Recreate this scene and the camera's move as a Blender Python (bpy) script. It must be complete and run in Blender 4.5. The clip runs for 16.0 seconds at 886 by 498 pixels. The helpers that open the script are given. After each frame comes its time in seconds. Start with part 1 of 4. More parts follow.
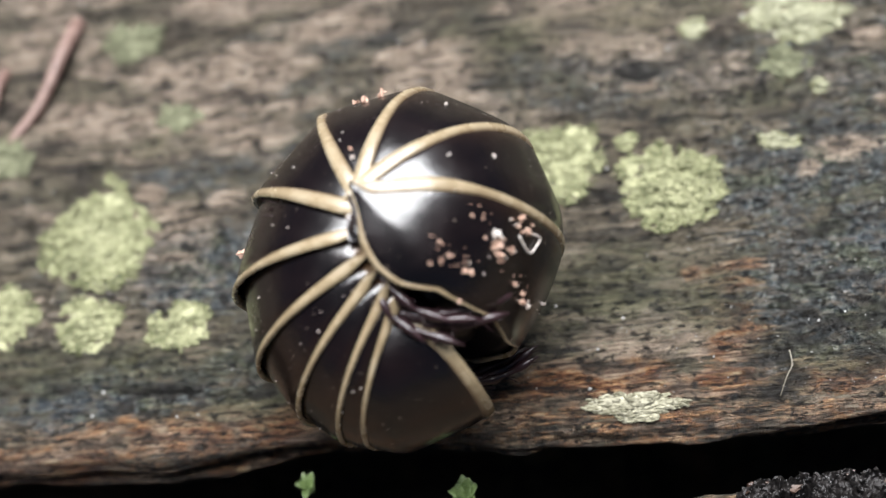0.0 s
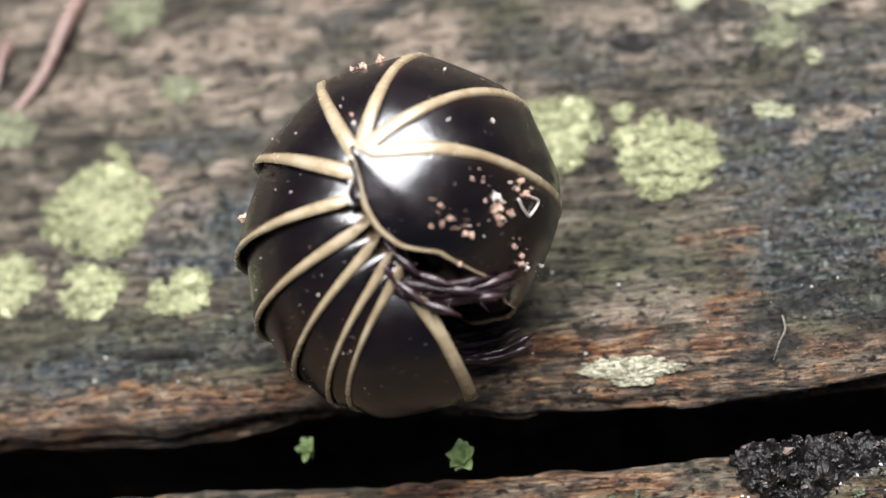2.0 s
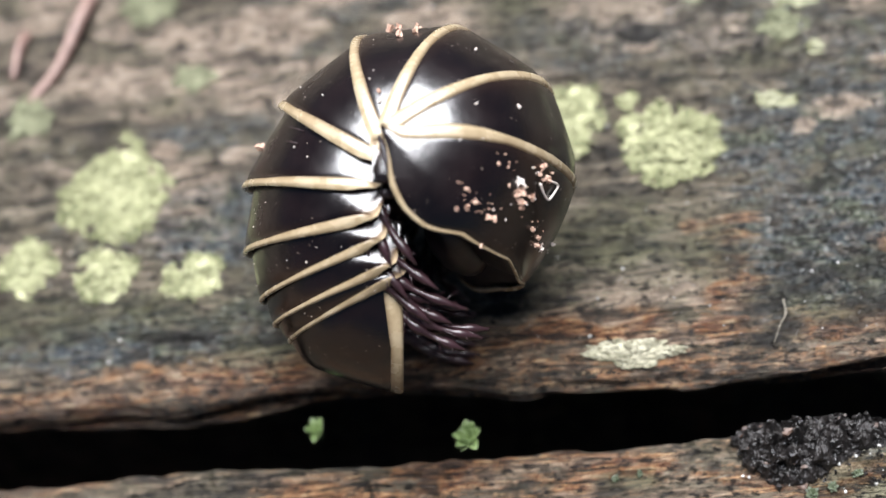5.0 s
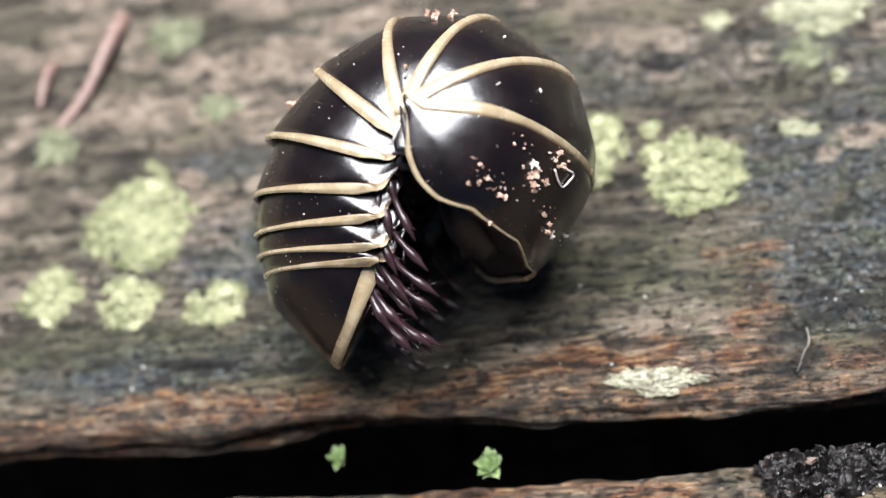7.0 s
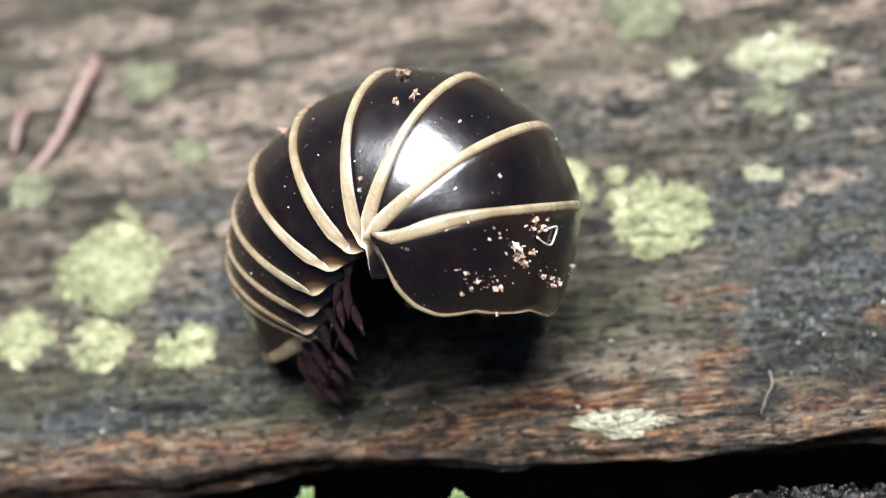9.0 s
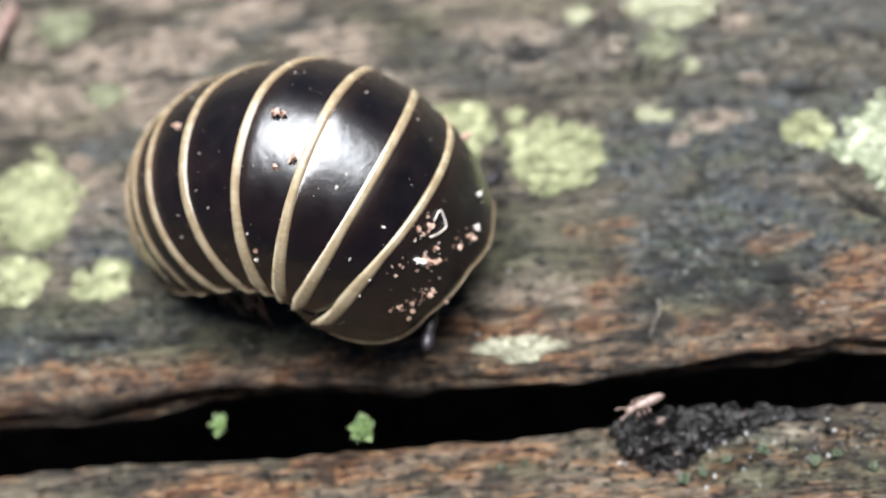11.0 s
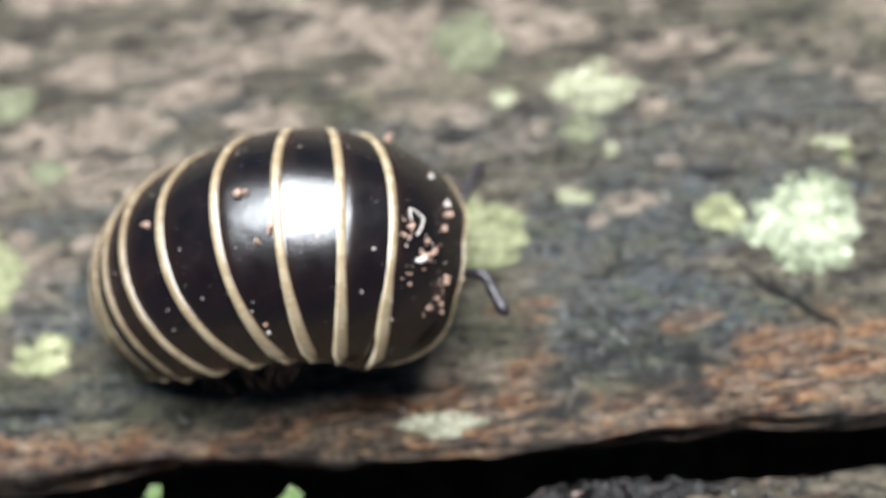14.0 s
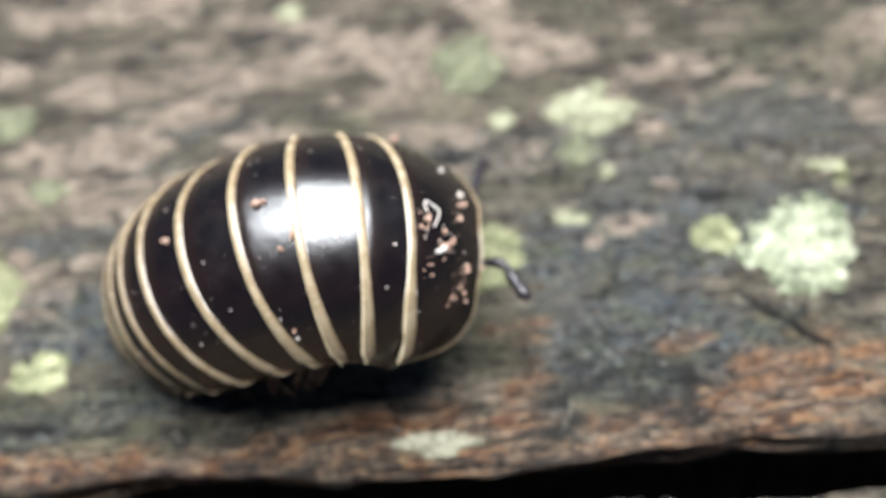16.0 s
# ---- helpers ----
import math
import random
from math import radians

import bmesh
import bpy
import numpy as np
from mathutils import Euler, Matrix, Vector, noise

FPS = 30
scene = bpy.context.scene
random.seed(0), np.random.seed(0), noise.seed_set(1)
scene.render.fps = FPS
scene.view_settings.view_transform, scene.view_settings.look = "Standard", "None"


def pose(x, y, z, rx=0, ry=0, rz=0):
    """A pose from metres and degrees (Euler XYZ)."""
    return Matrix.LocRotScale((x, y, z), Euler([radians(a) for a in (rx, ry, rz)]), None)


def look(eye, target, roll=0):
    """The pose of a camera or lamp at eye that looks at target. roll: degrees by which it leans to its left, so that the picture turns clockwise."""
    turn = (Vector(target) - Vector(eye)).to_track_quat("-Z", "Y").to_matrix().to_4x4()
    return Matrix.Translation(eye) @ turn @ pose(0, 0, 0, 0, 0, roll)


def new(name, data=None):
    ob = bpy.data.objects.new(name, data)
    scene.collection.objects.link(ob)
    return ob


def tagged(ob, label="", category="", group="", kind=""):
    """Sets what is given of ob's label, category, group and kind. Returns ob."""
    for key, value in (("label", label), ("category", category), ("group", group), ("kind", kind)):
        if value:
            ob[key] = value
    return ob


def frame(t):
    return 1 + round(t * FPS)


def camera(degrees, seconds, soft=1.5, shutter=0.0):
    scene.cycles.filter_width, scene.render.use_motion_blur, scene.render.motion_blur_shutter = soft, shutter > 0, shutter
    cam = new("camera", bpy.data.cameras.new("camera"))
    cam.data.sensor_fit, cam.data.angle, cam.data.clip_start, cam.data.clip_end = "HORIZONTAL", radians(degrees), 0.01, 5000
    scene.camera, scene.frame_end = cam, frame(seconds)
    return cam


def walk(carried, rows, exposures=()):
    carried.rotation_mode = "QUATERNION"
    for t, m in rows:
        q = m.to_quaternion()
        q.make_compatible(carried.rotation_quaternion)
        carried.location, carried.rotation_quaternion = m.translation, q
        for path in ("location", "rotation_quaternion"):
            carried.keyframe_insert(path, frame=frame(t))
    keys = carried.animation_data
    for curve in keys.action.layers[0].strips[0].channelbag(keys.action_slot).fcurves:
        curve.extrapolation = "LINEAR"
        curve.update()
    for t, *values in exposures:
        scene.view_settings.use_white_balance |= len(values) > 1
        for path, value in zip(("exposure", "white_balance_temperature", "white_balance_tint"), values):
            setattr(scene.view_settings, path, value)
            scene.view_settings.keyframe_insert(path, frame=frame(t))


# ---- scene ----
MM = 0.001

# ---- camera ----
cam = camera(30, 16.0, 1.2)
PATH = [
    (0.0, pose(0.006692, -0.025082, 0.043154, 30.327, 8.328, -1.202)),
    (0.5, pose(0.006581, -0.025184, 0.043040, 30.719, 8.107, -1.466)),
    (1.0, pose(0.006927, -0.025840, 0.042944, 30.602, 8.347, -1.178)),
    (1.5, pose(0.006401, -0.026366, 0.042775, 30.644, 8.172, -1.205)),
    (2.0, pose(0.006815, -0.026074, 0.043286, 30.106, 8.357, -1.114)),
    (2.5, pose(0.006925, -0.026000, 0.043421, 30.288, 8.316, -1.075)),
    (3.0, pose(0.007020, -0.026083, 0.043628, 30.273, 8.465, -1.078)),
    (5.5, pose(0.007047, -0.027269, 0.043799, 30.595, 8.786, -0.477)),
    (6.0, pose(0.007949, -0.027203, 0.043906, 31.329, 9.626, -0.038)),
    (6.5, pose(0.007531, -0.027191, 0.043912, 31.701, 9.508, -0.028)),
    (7.0, pose(0.007332, -0.027354, 0.043611, 31.736, 9.558, -0.027)),
    (7.5, pose(0.007460, -0.027168, 0.044029, 32.522, 9.394, -0.115)),
    (8.0, pose(0.007577, -0.027043, 0.044058, 33.200, 9.453, -0.141)),
    (10.5, pose(0.007750, -0.029631, 0.044577, 32.953, 7.113, -1.494)),
    (11.0, pose(0.008465, -0.030010, 0.045354, 32.037, 6.742, -1.967)),
    (11.5, pose(0.009080, -0.029915, 0.046194, 31.395, 6.157, -2.201)),
    (12.0, pose(0.009099, -0.029961, 0.046898, 32.055, 5.806, -2.552)),
    (12.5, pose(0.009948, -0.029904, 0.047552, 32.119, 5.859, -2.654)),
    (13.0, pose(0.010191, -0.029412, 0.048406, 31.967, 5.286, -2.910)),
    (13.5, pose(0.010071, -0.029662, 0.048202, 32.361, 5.334, -2.821)),
    (14.0, pose(0.009898, -0.029761, 0.048256, 32.760, 5.473, -2.565)),
    (14.5, pose(0.010378, -0.030055, 0.048023, 33.099, 5.851, -2.186)),
    (15.0, pose(0.009681, -0.029638, 0.048775, 33.109, 5.147, -2.605)),
    (15.5, pose(0.010265, -0.030070, 0.048481, 33.493, 5.540, -2.407)),
    (16.0, pose(0.010067, -0.030100, 0.048292, 33.739, 5.362, -2.280)),
]
walk(cam, PATH, [(0.0, 0.36, 6350, 11), (3.0, 0.60, 6300, 12), (5.5, 0.70, 6250, 12), (8.0, 0.76, 6200, 11), (10.5, 0.71, 6150, 10), (12.5, 0.75, 6250, 10), (14.0, 0.77, 6050, 8), (16.0, 0.79, 6150, 9)])
cam.data.dof.use_dof = True
cam.data.dof.focus_distance = 0.0455
cam.data.dof.aperture_fstop = 45

# ---- light ----
SUN_FROM = Vector((0.02, 0.20, 1.0)).normalized()
world = bpy.data.worlds.new("world")
scene.world = world
world.use_nodes = True
wn = world.node_tree.nodes
sky = wn.new("ShaderNodeTexSky")
sky.sky_type, sky.sun_disc = "NISHITA", False
sky.sun_elevation = math.asin(SUN_FROM.z)
sky.sun_rotation = math.atan2(SUN_FROM.x, SUN_FROM.y)
wn["Background"].inputs["Strength"].default_value = 0.018
world.node_tree.links.new(sky.outputs[0], wn["Background"].inputs["Color"])
sun = new("sun", bpy.data.lights.new("sun", "SUN"))
sun.data.energy, sun.data.angle, sun.data.color = 9.4, radians(50), (0.985, 0.985, 0.98)
sun.matrix_world = look(SUN_FROM * 0.3, (0, 0, 0))


# ---- materials ----
class Nodes:
    def __init__(self, name):
        self.mat = bpy.data.materials.new(name)
        self.mat.use_nodes = True
        self.t = self.mat.node_tree
        self.bsdf = self.t.nodes["Principled BSDF"]

    def link(self, a, b):
        self.t.links.new(a, b)

    def coords(self, sx=1.0, sy=1.0, sz=1.0, turn=0.0):
        """Object space in millimetres, stretched."""
        tc = self.t.nodes.new("ShaderNodeTexCoord")
        mp = self.t.nodes.new("ShaderNodeMapping")
        mp.inputs["Scale"].default_value = (1000 * sx, 1000 * sy, 1000 * sz)
        mp.inputs["Rotation"].default_value = (0, 0, turn)
        self.link(tc.outputs["Object"], mp.inputs["Vector"])
        return mp.outputs[0]

    def noise(self, vec, scale, detail=4.0, rough=0.55, warp=0.0):
        n = self.t.nodes.new("ShaderNodeTexNoise")
        n.inputs["Scale"].default_value, n.inputs["Detail"].default_value = scale, detail
        n.inputs["Roughness"].default_value, n.inputs["Distortion"].default_value = rough, warp
        self.link(vec, n.inputs["Vector"])
        return n.outputs["Fac"]

    def ramp(self, fac, *stops):
        r = self.t.nodes.new("ShaderNodeValToRGB")
        el = r.color_ramp.elements
        while len(el) < len(stops):
            el.new(0.5)
        for e, (p, c) in zip(el, stops):
            e.position = p
            e.color = (c, c, c, 1) if isinstance(c, (int, float)) else (*c, 1)
        self.link(fac, r.inputs[0])
        return r.outputs[0]

    def mix(self, fac, a, b, how="MIX"):
        m = self.t.nodes.new("ShaderNodeMix")
        m.data_type, m.blend_type = "RGBA", how
        for value, socket in ((fac, m.inputs[0]), (a, m.inputs[6]), (b, m.inputs[7])):
            if isinstance(value, (int, float)):
                socket.default_value = value
            elif isinstance(value, tuple):
                socket.default_value = (*value, 1)
            else:
                self.link(value, socket)
        return m.outputs[2]

    def math(self, how, a, b):
        m = self.t.nodes.new("ShaderNodeMath")
        m.operation = how
        for value, socket in ((a, m.inputs[0]), (b, m.inputs[1])):
            if isinstance(value, (int, float)):
                socket.default_value = value
            else:
                self.link(value, socket)
        return m.outputs[0]

    def attribute(self, name):
        a = self.t.nodes.new("ShaderNodeAttribute")
        a.attribute_name = name
        return a.outputs["Fac"]

    def island(self):
        return self.t.nodes.new("ShaderNodeNewGeometry").outputs["Random Per Island"]

    def bump(self, height, strength, depth_mm):
        b = self.t.nodes.new("ShaderNodeBump")
        b.inputs["Strength"].default_value, b.inputs["Distance"].default_value = strength, depth_mm * MM
        self.link(height, b.inputs["Height"])
        self.link(b.outputs[0], self.bsdf.inputs["Normal"])

    def set(self, **values):
        for key, value in values.items():
            socket = self.bsdf.inputs[key.replace("_", " ")]
            if isinstance(value, tuple):
                socket.default_value = (*value, 1)
            elif isinstance(value, (int, float)):
                socket.default_value = value
            else:
                self.link(value, socket)
        return self.mat


def wood_material(name):
    n = Nodes(name)
    fibre = n.noise(n.coords(0.34, 1.9, 1.4), 1.0, 6, 0.64, 0.5)
    streak = n.noise(n.coords(0.10, 0.75, 0.8), 1.0, 4, 0.55, 0.6)
    fine = n.noise(n.coords(), 5.5, 5, 0.65)
    grain = n.noise(n.coords(0.6, 5.0, 3.0), 1.6, 5, 0.7)
    blotch = n.noise(n.coords(), 0.42, 4, 0.6, 0.3)
    patch = n.ramp(n.noise(n.coords(0.55, 1.5, 1.0), 1.15, 6, 0.62, 0.5), (0.44, 0.0), (0.58, 1.0))
    speck = n.ramp(n.noise(n.coords(0.8, 1.5, 1.0), 2.6, 4, 0.6), (0.47, 0.0), (0.60, 1.0))
    weathered = n.ramp(fibre, (0.32, (0.012, 0.009, 0.007)), (0.44, (0.058, 0.047, 0.034)), (0.57, (0.160, 0.131, 0.094)), (0.72, (0.330, 0.282, 0.215)))
    weathered = n.mix(n.ramp(blotch, (0.45, 0.0), (0.64, 0.5)), weathered, n.ramp(fine, (0.3, (0.030, 0.030, 0.019)), (0.7, (0.152, 0.139, 0.086))))
    slate = n.ramp(fine, (0.36, (0.004, 0.005, 0.006)), (0.46, (0.026, 0.032, 0.034)), (0.57, (0.110, 0.122, 0.122)), (0.68, (0.310, 0.312, 0.285)))
    slate = n.mix(n.ramp(streak, (0.45, 0.0), (0.62, 0.5)), slate, n.ramp(grain, (0.3, (0.013, 0.019, 0.026)), (0.7, (0.082, 0.100, 0.120))))
    slate = n.mix(n.math("MULTIPLY", speck, 0.65), slate, n.ramp(grain, (0.32, (0.047, 0.037, 0.028)), (0.6, (0.172, 0.142, 0.111))))
    algae = n.ramp(n.noise(n.coords(0.7, 1.3, 1.0), 0.95, 5, 0.6, 0.4), (0.50, 0.0), (0.62, 0.7))
    slate = n.mix(algae, slate, n.ramp(fine, (0.32, (0.017, 0.021, 0.013)), (0.5, (0.069, 0.078, 0.046)), (0.68, (0.176, 0.176, 0.112))))
    rust = n.ramp(grain, (0.35, (0.013, 0.005, 0.003)), (0.46, (0.105, 0.038, 0.016)), (0.57, (0.300, 0.160, 0.075)), (0.68, (0.52, 0.39, 0.23)))
    rust = n.mix(n.math("MULTIPLY", patch, 0.75), rust, n.ramp(grain, (0.34, (0.035, 0.025, 0.019)), (0.50, (0.173, 0.128, 0.093)), (0.68, (0.373, 0.310, 0.241))))
    tan = n.ramp(grain, (0.30, (0.150, 0.105, 0.075)), (0.52, (0.330, 0.258, 0.195)), (0.72, (0.530, 0.450, 0.370)))
    ragged = n.math("ADD", n.math("MULTIPLY", n.math("SUBTRACT", grain, 0.5), 2.2), n.math("MULTIPLY", n.math("SUBTRACT", fine, 0.5), 1.1))

    def mask(key, lo=0.30, hi=0.72):
        return n.ramp(n.math("ADD", n.attribute(key), ragged), (lo, 0.0), (hi, 1.0))

    colour = n.mix(mask("slate"), weathered, slate)
    colour = n.mix(mask("tan"), colour, tan)
    colour = n.mix(mask("rust"), colour, rust)
    colour = n.mix(n.math("MULTIPLY", mask("green"), 0.6), colour, n.ramp(n.math("ADD", n.math("MULTIPLY", fine, 0.6), n.math("MULTIPLY", patch, 0.3)), (0.30, (0.022, 0.027, 0.017)), (0.45, (0.064, 0.066, 0.034)), (0.70, (0.150, 0.146, 0.083))))
    cracks = n.ramp(n.noise(n.coords(0.32, 2.9, 2.0), 2.3, 5, 0.62, 0.35), (0.385, 0.10), (0.43, 1.0))
    colour = n.mix(0.9, colour, cracks, "MULTIPLY")
    fibres = n.ramp(n.noise(n.coords(0.7, 8.0, 5.0), 1.3, 7, 0.72, 0.25), (0.36, 0.40), (0.46, 1.12), (0.56, 1.36), (0.68, 2.3))
    colour = n.mix(0.85, colour, fibres, "MULTIPLY")
    pits = n.ramp(n.noise(n.coords(0.8, 1.6, 1.0), 3.2, 3, 0.6), (0.36, 0.08), (0.46, 1.0))
    colour = n.mix(1.0, colour, pits, "MULTIPLY")
    # near-black for the painted shade in hollows and for the dark crust
    colour = n.mix(n.attribute("dirt_shade"), colour, (0.015, 0.013, 0.011))
    height = n.math("ADD", n.math("MULTIPLY", fine, 0.5), n.math("ADD", n.math("MULTIPLY", grain, 0.6), n.math("ADD", n.math("MULTIPLY", n.noise(n.coords(), 14, 3, 0.6), 0.35), n.math("MULTIPLY", n.noise(n.coords(0.7, 8.0, 5.0), 1.3, 7, 0.72, 0.25), 0.7))))
    n.bump(height, 1.0, 0.46)
    return n.set(Base_Color=colour, Roughness=n.ramp(fine, (0.35, 0.28), (0.6, 0.72)), Specular_IOR_Level=0.5)


def shell_material():
    """Glossy near-black chitin, browner where the plate thins towards its edges."""
    n = Nodes("chitin")
    soft = n.noise(n.coords(), 0.55, 3, 0.5)
    pale = n.attribute("thin")
    dark = n.mix(n.ramp(soft, (0.35, 0.0), (0.7, 1.0)), (0.0014, 0.0008, 0.0009), (0.0046, 0.0016, 0.0014))
    colour = n.mix(n.ramp(pale, (0.0, 0.0), (0.6, 0.06), (0.85, 0.35), (1.0, 1.0)), dark, n.ramp(pale, (0.5, (0.12, 0.055, 0.022)), (0.82, (0.19, 0.11, 0.05)), (0.97, (0.40, 0.31, 0.20))))
    dust = n.ramp(n.noise(n.coords(), 9.0, 2, 0.5), (0.735, 0.0), (0.76, 1.0))
    colour = n.mix(n.math("MULTIPLY", dust, 0.6), colour, (0.30, 0.24, 0.19))
    wax = n.noise(n.coords(), 1.1, 5, 0.6)
    rough = n.math("ADD", n.ramp(wax, (0.3, 0.20), (0.7, 0.28)), n.math("MULTIPLY", dust, 0.2))
    n.bump(n.math("ADD", n.noise(n.coords(), 1.3, 4, 0.55), n.math("MULTIPLY", n.noise(n.coords(), 11, 3, 0.5), 0.16)), 0.45, 0.04)
    return n.set(Base_Color=colour, Roughness=rough, IOR=1.55, Specular_IOR_Level=0.68, Coat_Weight=0.06, Coat_Roughness=0.36, Coat_IOR=1.4)


def margin_material():
    n = Nodes("pale_margin")
    tone = n.noise(n.coords(), 1.6, 4, 0.6)
    colour = n.ramp(tone, (0.25, (0.195, 0.146, 0.085)), (0.5, (0.262, 0.205, 0.126)), (0.75, (0.325, 0.268, 0.180)))
    colour = n.mix(n.ramp(n.attribute("thin"), (0.0, 0.85), (0.22, 0.35), (0.45, 0.0)), colour, (0.061, 0.030, 0.013))
    n.bump(n.noise(n.coords(), 5, 3, 0.5), 0.3, 0.03)
    return n.set(Base_Color=colour, Roughness=n.ramp(tone, (0.3, 0.22), (0.7, 0.32)), IOR=1.55, Specular_IOR_Level=0.5)


def lichen_material(name, a, b, c):
    n = Nodes(name)
    clump = n.island()
    fine = n.noise(n.coords(), 7, 4, 0.65)
    patch = n.noise(n.coords(), 0.9, 3, 0.5)
    colour = n.ramp(clump, (0.0, a), (0.55, b), (1.0, c))
    colour = n.mix(n.ramp(patch, (0.42, 0.0), (0.62, 0.35)), colour, c)
    colour = n.mix(n.math("MULTIPLY", n.attribute("core"), 0.7), colour, c)
    bare = n.ramp(n.noise(n.coords(), 1.9, 4, 0.65), (0.40, 0.5), (0.53, 0.0))
    colour = n.mix(bare, colour, tuple(0.55 * q for q in a))
    colour = n.mix(1.0, colour, n.ramp(fine, (0.3, 0.72), (0.6, 1.0)), "MULTIPLY")
    n.bump(fine, 0.6, 0.05)
    return n.set(Base_Color=colour, Roughness=0.85, Specular_IOR_Level=0.2)


def plain_material(name, low, high, scale=3.0, rough=(0.4, 0.7), relief=0.04, spec=0.5, per_piece=False):
    n = Nodes(name)
    tone = n.noise(n.coords(), scale, 4, 0.6)
    colour = n.ramp(tone, (0.3, low), (0.7, high))
    if per_piece:
        colour = n.mix(n.math("MULTIPLY", n.island(), 0.8), colour, n.ramp(n.island(), (0.0, low), (1.0, high)))
    n.bump(n.noise(n.coords(), scale * 3, 3, 0.6), 0.6, relief)
    return n.set(Base_Color=colour, Roughness=n.ramp(tone, (0.3, rough[0]), (0.7, rough[1])), Specular_IOR_Level=spec)


WOOD = wood_material("weathered_wood")
CHITIN = shell_material()
MARGIN = margin_material()
UNDER = plain_material("dark_underside", (0.007, 0.005, 0.005), (0.026, 0.012, 0.011), 1.5, (0.35, 0.5))
LEG = plain_material("leg_chitin", (0.008, 0.004, 0.005), (0.032, 0.014, 0.017), 1.2, (0.24, 0.36), 0.01)
ANTENNA = plain_material("antenna_chitin", (0.006, 0.005, 0.006), (0.019, 0.013, 0.017), 1.5, (0.35, 0.5), 0.01)
LICHEN = lichen_material("green_lichen", (0.124, 0.134, 0.066), (0.198, 0.206, 0.106), (0.345, 0.345, 0.205))
LICHEN_FADED = lichen_material("faded_lichen", (0.090, 0.092, 0.055), (0.140, 0.148, 0.090), (0.230, 0.235, 0.150))
LICHEN_PALE = lichen_material("pale_lichen", (0.100, 0.122, 0.066), (0.225, 0.255, 0.150), (0.47, 0.485, 0.355))
LICHEN_DULL = lichen_material("cream_lichen", (0.120, 0.112, 0.068), (0.245, 0.235, 0.160), (0.42, 0.40, 0.30))
LICHEN_YELLOW = lichen_material("yellow_lichen", (0.150, 0.152, 0.080), (0.250, 0.252, 0.147), (0.40, 0.395, 0.28))
SOIL = plain_material("wet_dark_soil", (0.002, 0.002, 0.002), (0.017, 0.014, 0.013), 3.0, (0.18, 0.6), 0.14, 0.5)
FLAKE = plain_material("bark_flake", (0.020, 0.010, 0.007), (0.085, 0.050, 0.034), 4.0, (0.35, 0.6))
MOSS_DARK = plain_material("dark_moss", (0.020, 0.030, 0.015), (0.072, 0.088, 0.046), 3.0, (0.4, 0.6))
MOSS = plain_material("moss_green", (0.055, 0.090, 0.025), (0.185, 0.255, 0.095), 3.0, (0.35, 0.55))
STALK = plain_material("red_stalk", (0.110, 0.062, 0.050), (0.235, 0.155, 0.130), 2.0)
HAIR = plain_material("pale_fibre", (0.155, 0.140, 0.104), (0.259, 0.232, 0.186), 2.0)
PINK = plain_material("pink_skin", (0.13, 0.085, 0.070), (0.23, 0.165, 0.135), 4.0, (0.35, 0.5), 0.02)
CRUMB = plain_material("orange_crumb", (0.26, 0.135, 0.09), (0.56, 0.40, 0.31), 8.0, (0.5, 0.8))
QUARTZ = plain_material("white_grain", (0.42, 0.34, 0.29), (0.62, 0.58, 0.54), 5.0, (0.15, 0.35))
GLINT = plain_material("pale_grit_glint", (0.225, 0.217, 0.195), (0.600, 0.600, 0.585), 5.0, (0.12, 0.3), 0.02, 0.6, True)
EARTH = plain_material("forest_soil", (0.007, 0.006, 0.005), (0.030, 0.022, 0.015), 0.05)

# ---- helpers ----
TABLE = np.random.RandomState(7).rand(256, 256)


def lattice(x, y, seed):
    x, y = np.asarray(x, float) + 31.7 * seed, np.asarray(y, float) + 17.3 * seed
    i, j = np.floor(x).astype(int), np.floor(y).astype(int)
    u, v = x - i, y - j
    u, v = u * u * (3 - 2 * u), v * v * (3 - 2 * v)
    a, b = TABLE[i % 256, j % 256], TABLE[(i + 1) % 256, j % 256]
    c, d = TABLE[i % 256, (j + 1) % 256], TABLE[(i + 1) % 256, (j + 1) % 256]
    return (a * (1 - u) + b * u) * (1 - v) + (c * (1 - u) + d * u) * v - 0.5


def fbm(x, y, seed, octaves=3):
    return sum(lattice(x * 2 ** o, y * 2 ** o, seed + o) * 0.5 ** o for o in range(octaves))


def link_mesh(name, verts, faces, material, parent=None, label="", smooth=True, attributes=None):
    """verts in millimetres."""
    me = bpy.data.meshes.new(name)
    me.from_pydata([tuple(v) for v in np.asarray(verts) * MM], [], faces)
    me.polygons.foreach_set("use_smooth", [smooth] * len(me.polygons))
    for key, values in (attributes or {}).items():
        me.attributes.new(key, "FLOAT", "POINT").data.foreach_set("value", np.asarray(values, np.float32))
    me.materials.append(material)
    me.update()
    ob = new(name, me)
    if parent:
        ob.parent = parent
    if label:
        ob["label"] = label
    return ob


def outward(verts, faces):
    """The faces wound so that a closed mesh's normals point out."""
    bm = bmesh.new()
    vs = [bm.verts.new(v) for v in verts]
    for f in faces:
        bm.faces.new([vs[i] for i in f])
    bmesh.ops.recalc_face_normals(bm, faces=bm.faces)
    bm.verts.index_update()
    out = [tuple(v.index for v in f.verts) for f in bm.faces]
    bm.free()
    return out


def grid_faces(rows, cols, closed=False, base=0):
    out = []
    for i in range(rows - 1):
        for j in range(cols if closed else cols - 1):
            j2 = (j + 1) % cols
            out.append((base + i * cols + j, base + i * cols + j2, base + (i + 1) * cols + j2, base + (i + 1) * cols + j))
    return out


